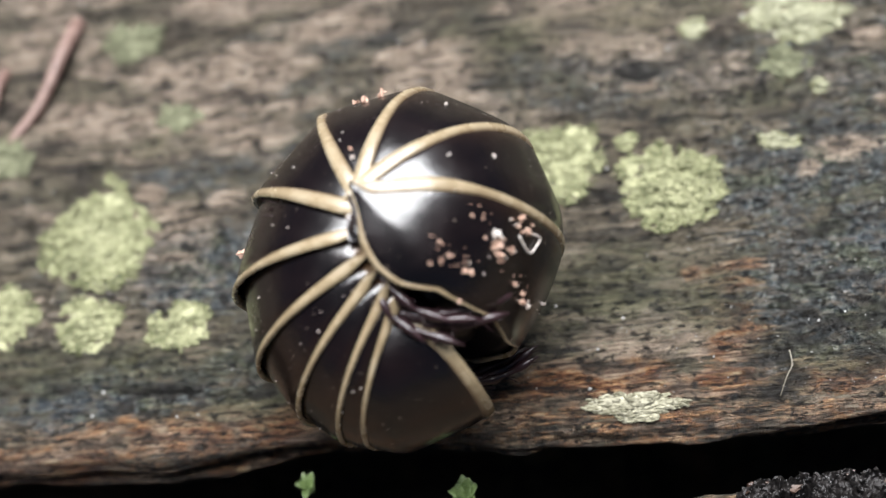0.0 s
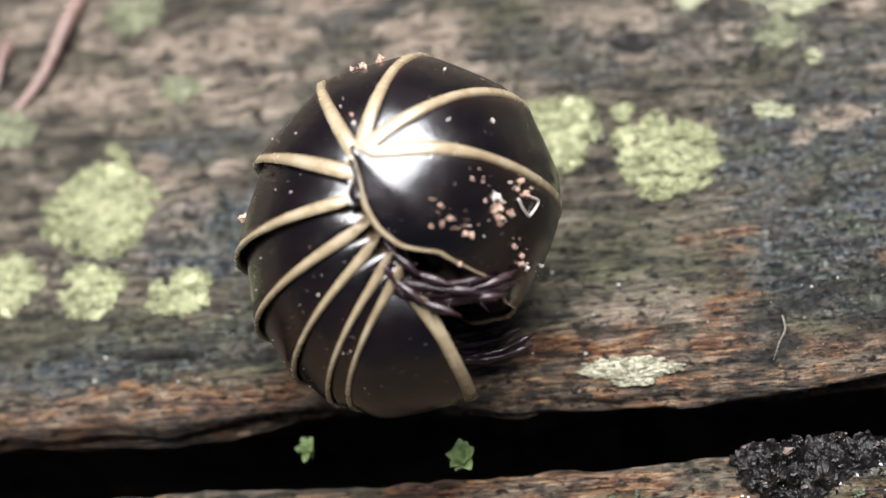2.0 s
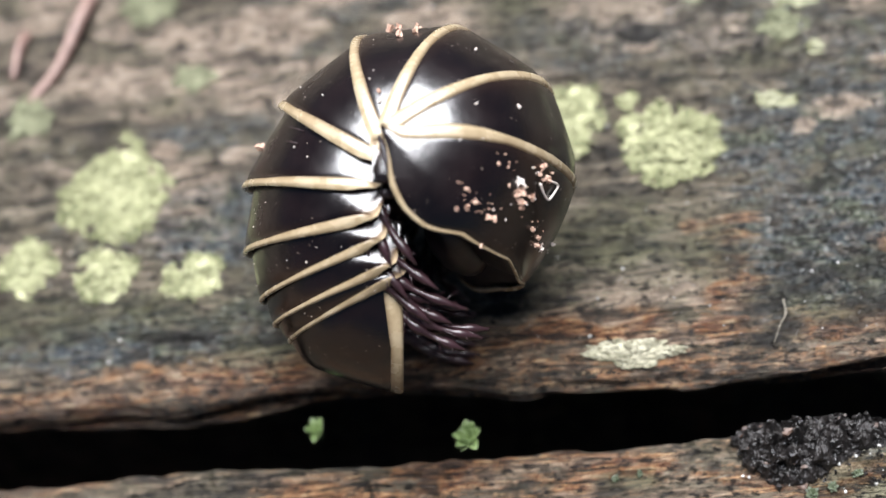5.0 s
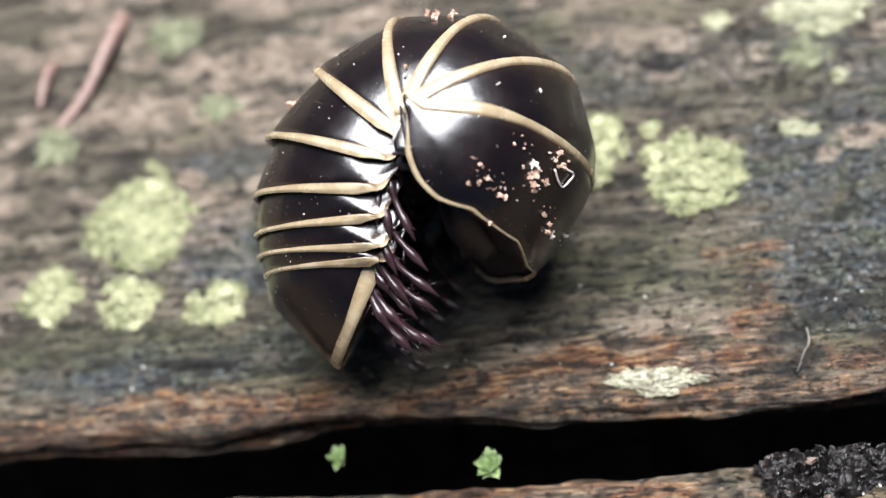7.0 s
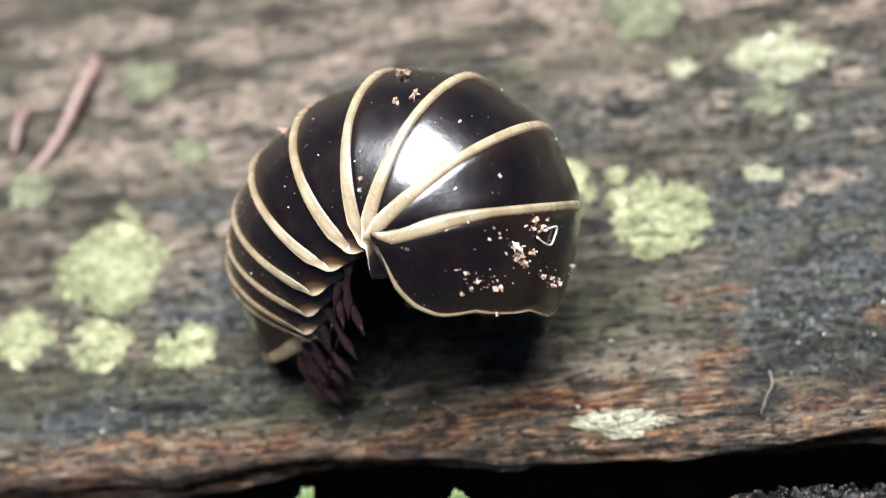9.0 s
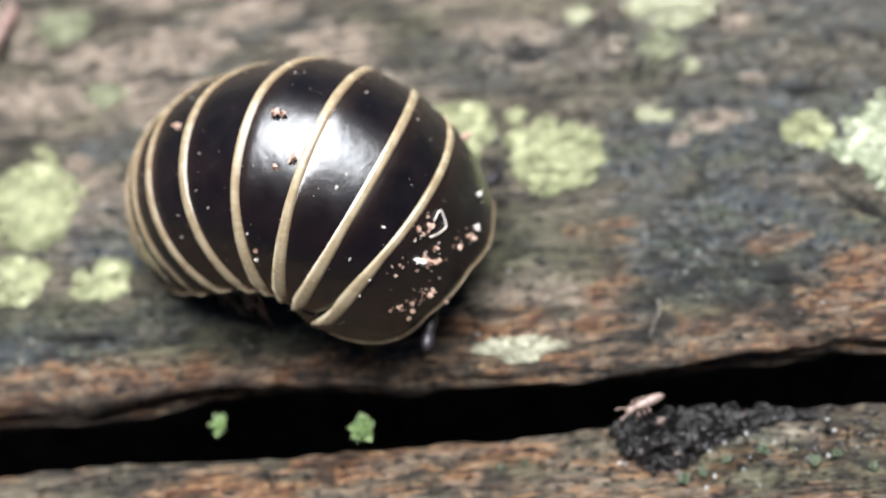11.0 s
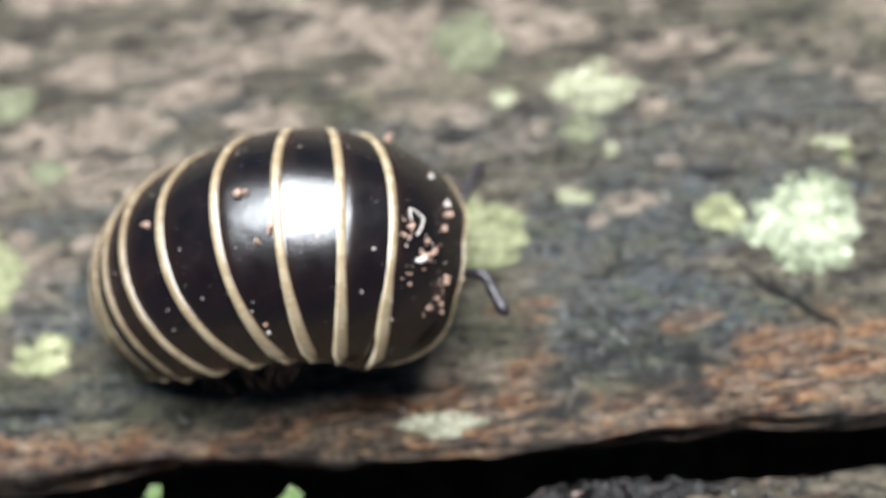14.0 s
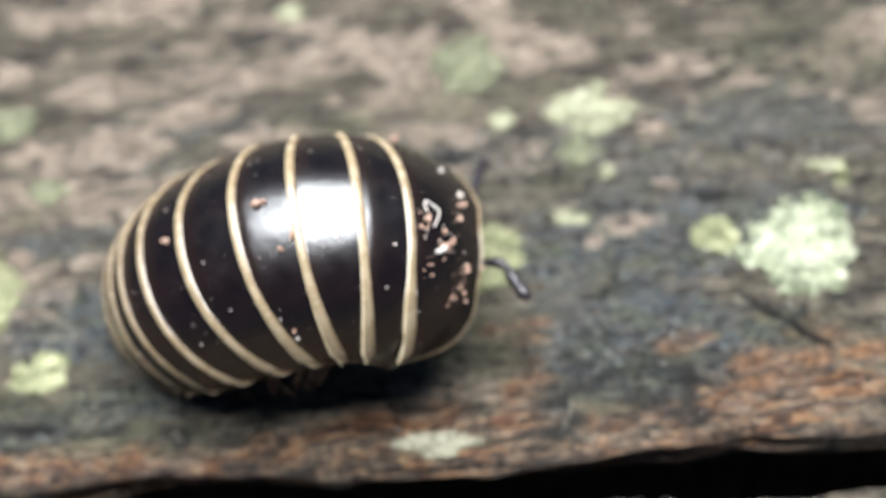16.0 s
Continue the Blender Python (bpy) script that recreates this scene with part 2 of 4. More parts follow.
def tube(points, radii, sides=8):
    """A tapered tube through points, capped: verts, faces."""
    pts = [Vector(p) for p in points]
    verts, up = [], Vector((0.13, 0.31, 0.94))
    for i, p in enumerate(pts):
        d = (pts[min(i + 1, len(pts) - 1)] - pts[max(i - 1, 0)]).normalized()
        a = d.cross(up).normalized()
        b = d.cross(a)
        for s in range(sides):
            w = 2 * math.pi * s / sides
            verts.append(p + (a * math.cos(w) + b * math.sin(w)) * radii[i])
    faces = grid_faces(len(pts), sides, True)
    faces += [tuple(range(sides))[::-1], tuple(range((len(pts) - 1) * sides, len(pts) * sides))]
    return verts, faces


def bend(points, n):
    """A smooth line of n points through the given ones."""
    pts = [np.array(p, float) for p in points]
    pts = [2 * pts[0] - pts[1], *pts, 2 * pts[-1] - pts[-2]]
    out = []
    for i in range(n):
        s = i / (n - 1) * (len(pts) - 3)
        k = min(int(s), len(pts) - 4)
        u, (a, b, c, d) = s - k, pts[k:k + 4]
        out.append(0.5 * (2 * b + (c - a) * u + (2 * a - 5 * b + 4 * c - d) * u * u + (3 * b - a - 3 * c + d) * u ** 3))
    return out


def ball_mesh(detail):
    bm = bmesh.new()
    bmesh.ops.create_icosphere(bm, subdivisions=detail, radius=1)
    bm.verts.index_update()
    v = np.array([p.co[:] for p in bm.verts])
    f = [tuple(p.index for p in q.verts) for q in bm.faces]
    bm.free()
    return v, f


BALL_1, BALL_2, BALL_3 = ball_mesh(1), ball_mesh(2), ball_mesh(3)


def lump(rng, size, shape=BALL_2, rough=0.25, squash=(1, 1, 1)):
    """An uneven pebble-like lump."""
    v, f = shape
    push = 1 + rough * (rng.rand(len(v)) - 0.5) * 2 if len(v) < 50 else 1 + rough * 2 * fbm(v[:, 0] * 2 + v[:, 2] * 1.3, v[:, 1] * 2 - v[:, 2], rng.randint(90), 2)
    turn = Euler(rng.rand(3) * 6.28).to_matrix()
    return (v * push[:, None] * np.array(squash)) @ np.array(turn).T * size, f


def many(name, pieces, material, parent=None, label="", smooth=True):
    verts, faces, base = [], [], 0
    for v, f in pieces:
        verts.append(v)
        faces += [tuple(i + base for i in q) for q in f]
        base += len(v)
    return link_mesh(name, np.concatenate(verts), faces, material, parent, label, smooth)


def thing(name, at, label, category, group=""):
    ob = new(name)
    ob.location = Vector(at) * MM
    ob.empty_display_size = 0.001
    return tagged(ob, label, category, group)


# ---- planks ----
def slot(x, y, x0, y0, x1, y1, half):
    """How deep a point lies in a crack from (x0, y0) to (x1, y1): 1 in its middle, 0 outside."""
    x, y = x + 0.14 * fbm(x * 0.9, y * 0.9, 44, 3), y + 0.16 * fbm(x * 0.9, y * 0.9, 47, 3)
    dx, dy = x1 - x0, y1 - y0
    s = np.clip(((x - x0) * dx + (y - y0) * dy) / (dx * dx + dy * dy), 0, 1)
    wobble = 0.35 * half * fbm(x * 1.7, y * 1.7, 40)
    d = np.hypot(x - x0 - s * dx, y - y0 - s * dy) + wobble
    return np.clip(1 - d / (half * (0.55 + 1.4 * s * (1 - s))), 0, 1)


def spot(x, y, cx, cy, rx, ry, wander=0.5, seed=3):
    d = np.hypot((x - cx) / rx, (y - cy) / ry) + wander * fbm(x * 0.9, y * 1.6, seed)
    return np.clip(1.35 - d, 0, 1)


CRACKS = ((6.7, 6.5, 8.0, 6.4, 0.34), (15.8, 3.95, 17.2, 3.8, 0.30), (16.7, 0.0, 19.6, -2.8, 0.22), (12.0, 4.1, 13.9, 3.75, 0.12),
          (20.5, 4.0, 22.5, 3.9, 0.19), (14.0, -3.6, 16.0, -3.9, 0.14), (5.5, 2.25, 6.7, 2.1, 0.19), (-1.0, 13.2, 2.0, 13.1, 0.31), (3.0, -3.2, 5.2, -3.3, 0.12),
          (10.2, -1.9, 11.2, -2.0, 0.12), (16.9, -4.3, 18.6, -4.45, 0.12), (-9.0, -3.4, -6.5, -3.5, 0.19), (15.4, -0.4, 15.9, -0.45, 0.12))
SLATE = ((12.9, -2.0, 3.7, 3.3), (7.0, 6.2, 5.0, 1.6), (10.6, 1.6, 2.4, 1.0), (15.0, 3.0, 6.0, 2.4), (16.5, -2.0, 2.6, 1.5), (-6.0, 4.8, 3.6, 1.3), (19.0, 7.0, 6.0, 2.5), (-2.0, 9.0, 5.0, 1.0), (0.0, 5.5, 4.0, 1.2), (-8.5, -3.6, 5.0, 0.8), (9.5, 6.4, 4.0, 1.2), (-4.5, 7.4, 3.2, 0.8), (14.0, 6.0, 4.0, 1.5), (11.0, -3.9, 1.7, 1.0), (-9.5, 0.6, 1.6, 0.5), (-5.5, 0.6, 4.5, 2.0), (-3.0, -2.8, 3.5, 0.8))
TANS = ((7.0, -3.1, 2.6, 0.9), (2.2, 11.4, 2.6, 0.7), (5.2, 12.3, 2.2, 0.6), (-6.6, 11.1, 2.4, 0.7), (15.4, 9.8, 1.6, 0.7), (-5.3, 8.7, 2.6, 0.7), (-1.0, 11.2, 3.4, 0.6), (-8.5, 8.4, 1.8, 0.6), (-11.0, 7.0, 1.6, 0.8), (-6.0, 3.2, 0.7, 0.5), (13.6, 3.0, 1.3, 0.45), (16.0, 9.8, 2.4, 0.6), (-13.0, 10.5, 2.2, 0.8),
        (12.2, 2.2, 0.4, 0.35), (2.5, 11.8, 1.6, 0.5), (14.6, 7.2, 0.9, 0.4), (-4.0, 6.6, 1.2, 0.3), (7.6, 5.9, 0.6, 0.25), (-8.6, 3.6, 0.5, 0.4),
        (-0.6, 10.9, 2.2, 0.7), (-3.6, 9.6, 1.4, 0.45), (5.0, 11.2, 1.8, 0.5), (-6.3, 11.4, 2.0, 0.6), (9.5, 12.2, 2.0, 0.6), (3.2, 9.6, 0.9, 0.3), (15.0, 4.5, 0.6, 0.25), (18.5, 9.0, 1.2, 0.4), (-7.6, 1.2, 0.8, 0.3), (5.9, -3.1, 1.4, 0.3), (7.8, -3.7, 1.2, 0.25), (4.4, -2.2, 0.9, 0.3))
RUSTS = ((5.6, -4.3, 2.8, 0.8), (9.4, -3.4, 1.0, 0.7), (2.0, -4.6, 2.4, 0.6), (18.4, -3.4, 2.4, 1.2), (17.5, -1.3, 0.9, 0.3), (18.7, -2.2, 1.2, 0.5), (20.5, -3.2, 1.6, 0.6), (9.6, -0.95, 1.2, 0.28), (7.0, -4.7, 3.8, 0.6), (17.6, -4.4, 3.4, 1.5), (9.0, -2.4, 1.0, 0.3), (5.0, -4.3, 2.6, 0.4), (8.4, -1.0, 0.4, 0.3), (12.8, -4.9, 3.0, 0.5), (14.6, -2.2, 1.2, 0.4), (-6.0, -4.9, 7.0, 0.7), (-10.0, -5.2, 4.0, 0.6), (0.0, -5.2, 5.0, 0.5), (4.7, -3.9, 1.6, 0.3), (18.9, -4.2, 3.0, 1.0), (13.5, -4.6, 3.0, 0.5), (17.6, -2.9, 1.6, 0.6), (9.6, -1.6, 0.9, 0.25))
GREENS = ((7.2, -2.3, 2.6, 1.6), (-9.0, -2.6, 6.5, 1.1), (-4.0, -4.2, 4.0, 0.7), (11.4, -4.0, 2.0, 0.9), (5.5, -1.4, 3.2, 1.6), (13.8, -3.0, 2.0, 0.8), (8.0, 9.0, 3.0, 1.2), (3.5, 8.5, 3.0, 1.2), (18.0, -1.8, 1.6, 0.9), (11.4, 5.2, 1.6, 0.7), (-8.0, 5.6, 2.4, 0.6), (21.0, 10.0, 3.0, 2.0))


def tops(x, y):
    """Height of the rear plank's weathered top, in millimetres."""
    crust = np.clip(sum(spot(x, y, *s) for s in SLATE[:5]), 0, 1)
    z = 0.30 * fbm(x / 9, y / 5, 1, 2) + 0.16 * fbm(x / 4.5, y / 0.9, 5, 3) + 0.10 * fbm(x / 2.0, y / 0.28, 9, 3)
    z = z + (0.13 + 0.32 * crust) * fbm(x / 0.55, y / 0.38, 14, 4)
    z = z + 0.10 * np.maximum(0, fbm(x / 1.3, y / 0.5, 21, 2) - 0.12) - 0.35 * np.clip(-0.26 - fbm(x / 3.2, y / 0.35, 25, 2), 0, 1)
    for c in CRACKS:
        z = z - 0.9 * slot(x, y, *c)
    return z


def cavity_shade(x, y):
    """Shade painted as colour into the grooves, pits and cracks of the top."""
    g = 0.10 * fbm(x / 2.0, y / 0.28, 9, 3) + 0.16 * fbm(x / 0.55, y / 0.38, 14, 4)
    d = np.clip((-0.035 - g) / 0.05, 0, 1) * 0.75
    for c in CRACKS:
        d = np.maximum(d, np.clip(slot(x, y, *c) * 3.5, 0, 0.97))
    return d


def zones(x, y, z):
    """Where the wood is slate-grey, bare tan, rust-red or green with algae."""
    add = lambda spots, seed: np.clip(np.max([spot(x, y, *s, 0.7, seed) for s in spots], axis=0), 0, 1)
    lip = np.clip((-4.9 + 0.35 * np.clip((4 - x) / 4, 0, 1) - y) / 0.6, 0, 1) * np.where(x < 2, 1.0, 0.75) * (0.75 + 0.6 * fbm(x / 2.5, y / 2, 33))
    # last key: shade painted into hollows and cracks, plus a crust of dark dirt
    return {"slate": np.clip(add(SLATE, 50) * 0.95 + 0.12, 0, 1) * (1 - 0.42 * np.clip((y - 1.5) / 3, 0, 1)), "tan": np.maximum(add(TANS, 60) * 0.9, np.clip(0.26 + 2.2 * fbm(x / 2.8, y / 1.4, 64, 3), 0, 0.75) * np.clip((y + 0.35 * (6 - x) * (x < 6) - 3.5) / 5, 0, 1)), "rust": np.maximum(add(RUSTS, 70) * 0.9, lip), "green": add(GREENS, 80) * 0.85, "dirt_shade": np.maximum(cavity_shade(x, y), np.clip(spot(x, y, 12.3, -3.8, 3.2, 1.3, 0.9, 87) * 1.7, 0, 1) * np.clip(0.52 + 1.7 * fbm(x / 0.8, y / 0.5, 88, 3), 0, 0.9))}


def bands(verts, side):
    """The zones of a plank; the front one is red-brown throughout, with a few algae patches."""
    x, y = verts[:, 0], verts[:, 1]
    if side > 0:
        return zones(x, y, verts[:, 2])
    out = zones(x, y + 2.6, verts[:, 2])
    out["rust"] = np.clip(0.55 + 1.3 * fbm(x / 2.5, y / 0.8, 181, 3) - 0.25 * np.clip((x - 13) / 3, 0, 1), 0, 1)
    out["green"] = np.clip(np.max([spot(x, y, *q, 0.8, 185) for q in ((13.0, -9.3, 2.2, 0.7), (16.5, -9.6, 1.6, 0.6), (6.0, -8.6, 1.0, 0.4), (19.0, -9.0, 1.2, 0.5))], axis=0), 0, 1)
    return out


def sheet(name, xs, ds, edge_y, side, top, base_z, depth, label):
    """A plank with a weathered top, a worn lip along edge_y(x), a split face below it, and plain back, underside and ends.
    side: 1 where the top runs towards +y from the lip, -1 towards -y. ds: distances from the lip, far to near."""
    ey = edge_y(xs)
    rows_y, rows_z = [], []
    mean = float(np.mean(ey))
    r = 0.34 + (0.22 + 0.35 * np.clip((4 - xs) / 8, 0, 1)) * (side > 0)
    far = ds[0]
    rows_y.append(np.full_like(xs, mean + side * far)), rows_z.append(np.full_like(xs, base_z - depth))
    for d in ds:
        y = mean + side * (0.34 + d) + (ey - mean + side * (r - 0.34)) * np.exp(-d / 1.5)
        rows_y.append(y), rows_z.append(base_z + top(xs, y))
    lip = top(xs, rows_y[-1])
    for i in range(1, 9):
        w = i / 8 * math.pi / 2
        y = ey + side * r * (1 - math.sin(w))
        z = base_z + lip * (1 - 0.4 * i / 8) - r * (1 - math.cos(w))
        y = y + 0.12 * fbm(xs / 1.1, np.full_like(xs, i * 0.35), 90, 3)
        rows_y.append(y), rows_z.append(z + 0.06 * fbm(xs / 0.5, np.full_like(xs, i * 0.6), 95, 2))
    zlip = rows_z[-1]
    for i in range(1, 34):
        d = 0.09 * i if i < 26 else 2.34 + (depth - 2.6) * ((i - 26) / 7) ** 1.4
        hollow = side * min(4.5, 0.12 * min(d, 1.1) + 1.7 * max(0, d - 1.1)) + 0.55 * fbm(xs / 5.0, np.full_like(xs, d / 0.45), 99, 3) * min(1, d / 0.4)
        rows_y.append(ey + hollow), rows_z.append(np.maximum(zlip - d, base_z - depth) if i < 33 else np.full_like(xs, base_z - depth))
    Y, Z = np.array(rows_y), np.array(rows_z)
    X = np.tile(xs, (len(Y), 1))
    verts = np.stack([X, Y, Z], -1).reshape(-1, 3)
    n, m = Y.shape
    faces = grid_faces(n, m) + [(j + 1, j, (n - 1) * m + j, (n - 1) * m + j + 1) for j in range(m - 1)]
    faces += [tuple(i * m for i in range(n)), tuple(i * m + m - 1 for i in range(n))[::-1]]
    if side > 0:
        faces = [f[::-1] for f in faces]
    ob = link_mesh(name, verts, faces, WOOD, None, "", True, bands(verts, side))
    return tagged(ob, label, "plank", "decking planks")


def rear_edge(x):
    return -5.82 + 0.30 * fbm(x / 4.0, x * 0, 110, 2) + 0.10 * fbm(x / 0.7, x * 0, 114, 2) + 0.12 * np.clip((x - 8) / 6, 0, 1) + 0.40 * np.clip((5 - x) / 7, 0, 1)


def front_edge(x):
    return -7.45 + 0.35 * fbm(x / 3.5, x * 0, 120, 3) + 0.08 * fbm(x / 0.6, x * 0, 124, 2)


def front_top(x, y):
    z = 0.22 * fbm(x / 7, y / 3, 131, 2) + 0.16 * fbm(x / 3.5, y / 0.5, 135, 3) + 0.08 * fbm(x / 1.5, y / 0.22, 139, 3) + 0.08 * fbm(x / 0.5, y / 0.4, 141, 2)
    return z


XS = np.concatenate([np.linspace(-160, -24, 16), np.arange(-22, 27.01, 0.095), np.linspace(29, 160, 16)])
DS = np.concatenate([np.linspace(90, 23, 12), np.arange(22, 11, -0.16), np.arange(11, 0, -0.09), [0.0]])
plank = sheet("plank", XS, DS, rear_edge, 1, tops, 0.0, 22.0, "weathered grey-brown wooden plank with worn split edge")
XS2 = np.concatenate([np.linspace(-160, -16, 14), np.arange(-14, 24.01, 0.1), np.linspace(26, 160, 14)])
DS2 = np.concatenate([np.linspace(60, 6, 10), np.arange(5, 0, -0.09), [0.0]])
sheet("plank", XS2, DS2, front_edge, -1, front_top, -1.25, 21.0, "weathered red-brown wooden plank across a dark gap")

gv = []
for i in range(41):
    for j in range(41):
        r = [(-1) ** (q < 20) * abs((q - 20) / 20) ** 3 * 40000 for q in (i, j)]
        gv.append((r[0], r[1], -60 + 8 * noise.noise((i * 0.7, j * 0.7, 0))))
ground = link_mesh("ground", gv, grid_faces(41, 41), EARTH)
ground.data.flip_normals() if ground.data.polygons[0].normal.z < 0 else None
tagged(ground, "dark bare forest soil below the planks", "ground", "", "structure")
for i, (y0, x0) in enumerate(((0, -110), (0, 110))):
    beam_v = [(x0 + a * 18, b, c) for a in (-1, 1) for b in (-66, 86) for c in (-72, -22)]
    beam_f = outward(beam_v, [(0, 1, 3, 2), (4, 6, 7, 5), (0, 4, 5, 1), (2, 3, 7, 6), (0, 2, 6, 4), (1, 5, 7, 3)])
    beam = link_mesh("joist", beam_v, beam_f, WOOD, None, "", False, {k: np.zeros(8) for k in ("slate", "tan", "rust", "green", "dirt_shade")})
    tagged(beam, "wooden joist carrying the weathered planks", "joist", "joists")


# ---- lichens ----
def lichen(cx, cy, rx, ry, material, label, seed, density=1.0):
    """A thin crust with a lobed rim, and many small granules on it, dense and high in the middle."""
    rng = np.random.RandomState(seed)
    fine = 0.6 if material is LICHEN_DULL else 0.85
    edge = 0.45 if rx > 1.0 else 0.6

    def rim(a):
        return 0.95 + edge * fbm(np.cos(a) * 1.5 + seed, np.sin(a) * 1.5, 150, 2) + 0.16 * fbm(np.cos(a) * 7 + seed, np.sin(a) * 7, 156, 2)

    body = thing("lichen", (cx, cy, 0), label, "lichen", "lichens on the plank")
    # the crust
    turns, rings = 84, 15
    a, q = np.meshgrid(np.linspace(0, 2 * math.pi, turns, endpoint=False), np.linspace(0.02, 1, rings))
    reach = q * rim(a)
    x, y = cx + rx * reach * np.cos(a), cy + ry * reach * np.sin(a)
    lumps = fbm(x / 0.30, y / 0.26, 176 + seed, 3)
    bare = np.clip((-0.16 - fbm(x / 0.7, y / 0.5, 190 + seed, 2)) / 0.1, 0, 1) * np.clip(q * 1.6 - 0.5, 0, 1)
    z = tops(x, y) + (0.05 + 0.05 * (1 - q) + 0.16 * lumps) * np.clip((1 - q) * 5, 0, 1) - 0.16 * np.clip(q - 0.9, 0, 1) * 10 * 0.1 - 0.12 * bare * density - 0.02
    low = np.stack([x[-1] - cx, y[-1] - cy, z[-1] - 0.15], -1)
    verts = np.concatenate([np.stack([x - cx, y - cy, z], -1).reshape(-1, 3), low])
    faces = grid_faces(rings + 1, turns, True) + [tuple(range(turns))[::-1], tuple(range(rings * turns, (rings + 1) * turns))]
    link_mesh("thallus", verts, outward(verts, faces), material, body, "thin lumpy crust with a lobed rim", True, {"core": np.concatenate([np.clip(0.75 - 0.8 * q + 0.8 * lumps, 0, 1).ravel(), np.zeros(turns)])})
    # the granules
    n = int(1100 * rx * ry * density / fine ** 2.5) + 90
    a, q = rng.rand(n) * 6.283, np.sqrt(rng.rand(n)) * 1.25
    limit = rim(a)
    x, y = cx + rx * q * np.cos(a), cy + ry * q * np.sin(a)
    holes = fbm(x / 0.45, y / 0.35, 170 + seed, 2)
    keep = (q < limit * 1.03) & (rng.rand(n) > 0.7 * np.clip(q / limit - 0.55, 0, 1)) & (holes > -0.40 + 0.22 * q)
    x, y, q, limit = x[keep], y[keep], q[keep], limit[keep]
    n = len(x)
    size = fine * (0.04 + 0.07 * rng.rand(n) ** 1.7) * (1.15 - 0.35 * q)
    lift = 0.05 * np.clip(1 - q / limit, 0, 1) + 0.16 * fbm(x / 0.30, y / 0.26, 176 + seed, 3) * np.clip((1 - q / limit) * 5, 0, 1)
    z = tops(x, y) + size * 0.35 + lift + 0.03 + 0.05 * rng.rand(n) * np.clip(0.9 - q, 0, 1)
    ball, tri = BALL_1
    m = len(ball)
    v = ball[None] * (1 + 0.35 * (rng.rand(n, m, 1) - 0.5)) * size[:, None, None] * np.array([2.6 if material is LICHEN_DULL else 1.25, 0.9, 0.55])
    v = v + np.stack([x - cx, y - cy, z], 1)[:, None]
    f = (np.array(tri)[None] + m * np.arange(n)[:, None, None]).reshape(-1, 3).tolist()
    grains = link_mesh("granule_crust", v.reshape(-1, 3), f, material, body, "", True, {"core": np.repeat(np.clip(1.1 - 1.25 * q, 0, 1), m)})
    grains["kind"] = "stuff"
    return body


ROUND = "round yellow-green crusty lichen on the weathered plank"
SMALL = "small yellow-green crusty lichen on the weathered plank"
for i, (x, y, rx, ry, mat, text, dens) in enumerate((
        (-10.1, 2.3, 1.85, 1.95, LICHEN, ROUND, 1.0), (-10.0, -1.0, 1.1, 1.0, LICHEN, SMALL, 1.0), (-7.15, -1.3, 1.05, 1.0, LICHEN, SMALL, 0.9),
        (-12.9, -0.6, 1.1, 1.2, LICHEN, SMALL, 0.9), (7.9, 2.1, 1.85, 1.65, LICHEN, ROUND, 1.0), (4.5, 3.3, 1.5, 1.7, LICHEN, ROUND, 0.7),
        (6.75, 3.85, 0.36, 0.34, LICHEN, SMALL, 1.0), (11.4, 3.35, 0.62, 0.30, LICHEN_YELLOW, SMALL, 1.0), (6.4, -5.2, 1.5, 0.42, LICHEN_DULL, "pale cream lichen crust along the plank's worn edge", 0.9),
        (9.25, 8.0, 0.46, 0.5, LICHEN_YELLOW, SMALL, 1.0), (12.5, 8.1, 1.75, 1.3, LICHEN_YELLOW, "pale yellow-green patchy lichen on the weathered plank", 0.75), (11.9, 6.2, 0.95, 0.75, LICHEN_FADED, SMALL, 0.5),
        (-9.6, 9.9, 1.15, 1.0, LICHEN_FADED, ROUND, 0.8), (19.1, 1.2, 2.3, 2.1, LICHEN_PALE, "large pale green-white lichen on the weathered plank", 1.0),
        (16.35, 2.0, 0.85, 0.85, LICHEN, SMALL, 0.8), (8.1, 10.8, 1.5, 1.5, LICHEN_FADED, ROUND, 0.8), (20.5, 4.6, 0.75, 0.3, LICHEN_YELLOW, SMALL, 0.9), (21.0, 4.0, 0.3, 0.35, LICHEN, SMALL, 0.9),
        (-13.5, 5.5, 0.8, 0.9, LICHEN_FADED, SMALL, 0.6), (-7.8, 6.6, 0.8, 0.6, LICHEN_FADED, SMALL, 0.35), (12.9, 5.2, 0.3, 0.3, LICHEN_YELLOW, SMALL, 0.8), (1.2, 14.3, 0.6, 0.5, LICHEN_YELLOW, SMALL, 0.9))):
    lichen(x, y, rx, ry, mat, text, 200 + i, dens)

# ---- pill millipede ----
R, W, Q, P, HINGE, SPAN, HINGE_STEP, TAPER = 4.9059, 4.2371, 0.8028, 1.0869, 0.4394, 1.6376, -0.1288, 0.3111
ARC = [radians(a) for a in (40.40, 25.37, 28.59, 30.80, 37.96, 41.21, 38.28, 29.69, 25.67, 16.52, 46.55)]
N = len(ARC)
SIZE = [1 - TAPER * max(0, k - 5) / 5 for k in range(N)]
EDGES = [0.91 if k < 1 else 0.935 for k in range(N)]
# how far each plate's front dips under the one before it
SLIDE = (0.0, 0.012, 0.020, 0.025, 0.030, 0.045, -0.020, -0.042, -0.066, -0.088, -0.06)


def profile(v):
    th = v * SPAN
    return R * np.abs(np.cos(th)) ** Q, W * np.sign(th) * np.abs(np.sin(th)) ** P


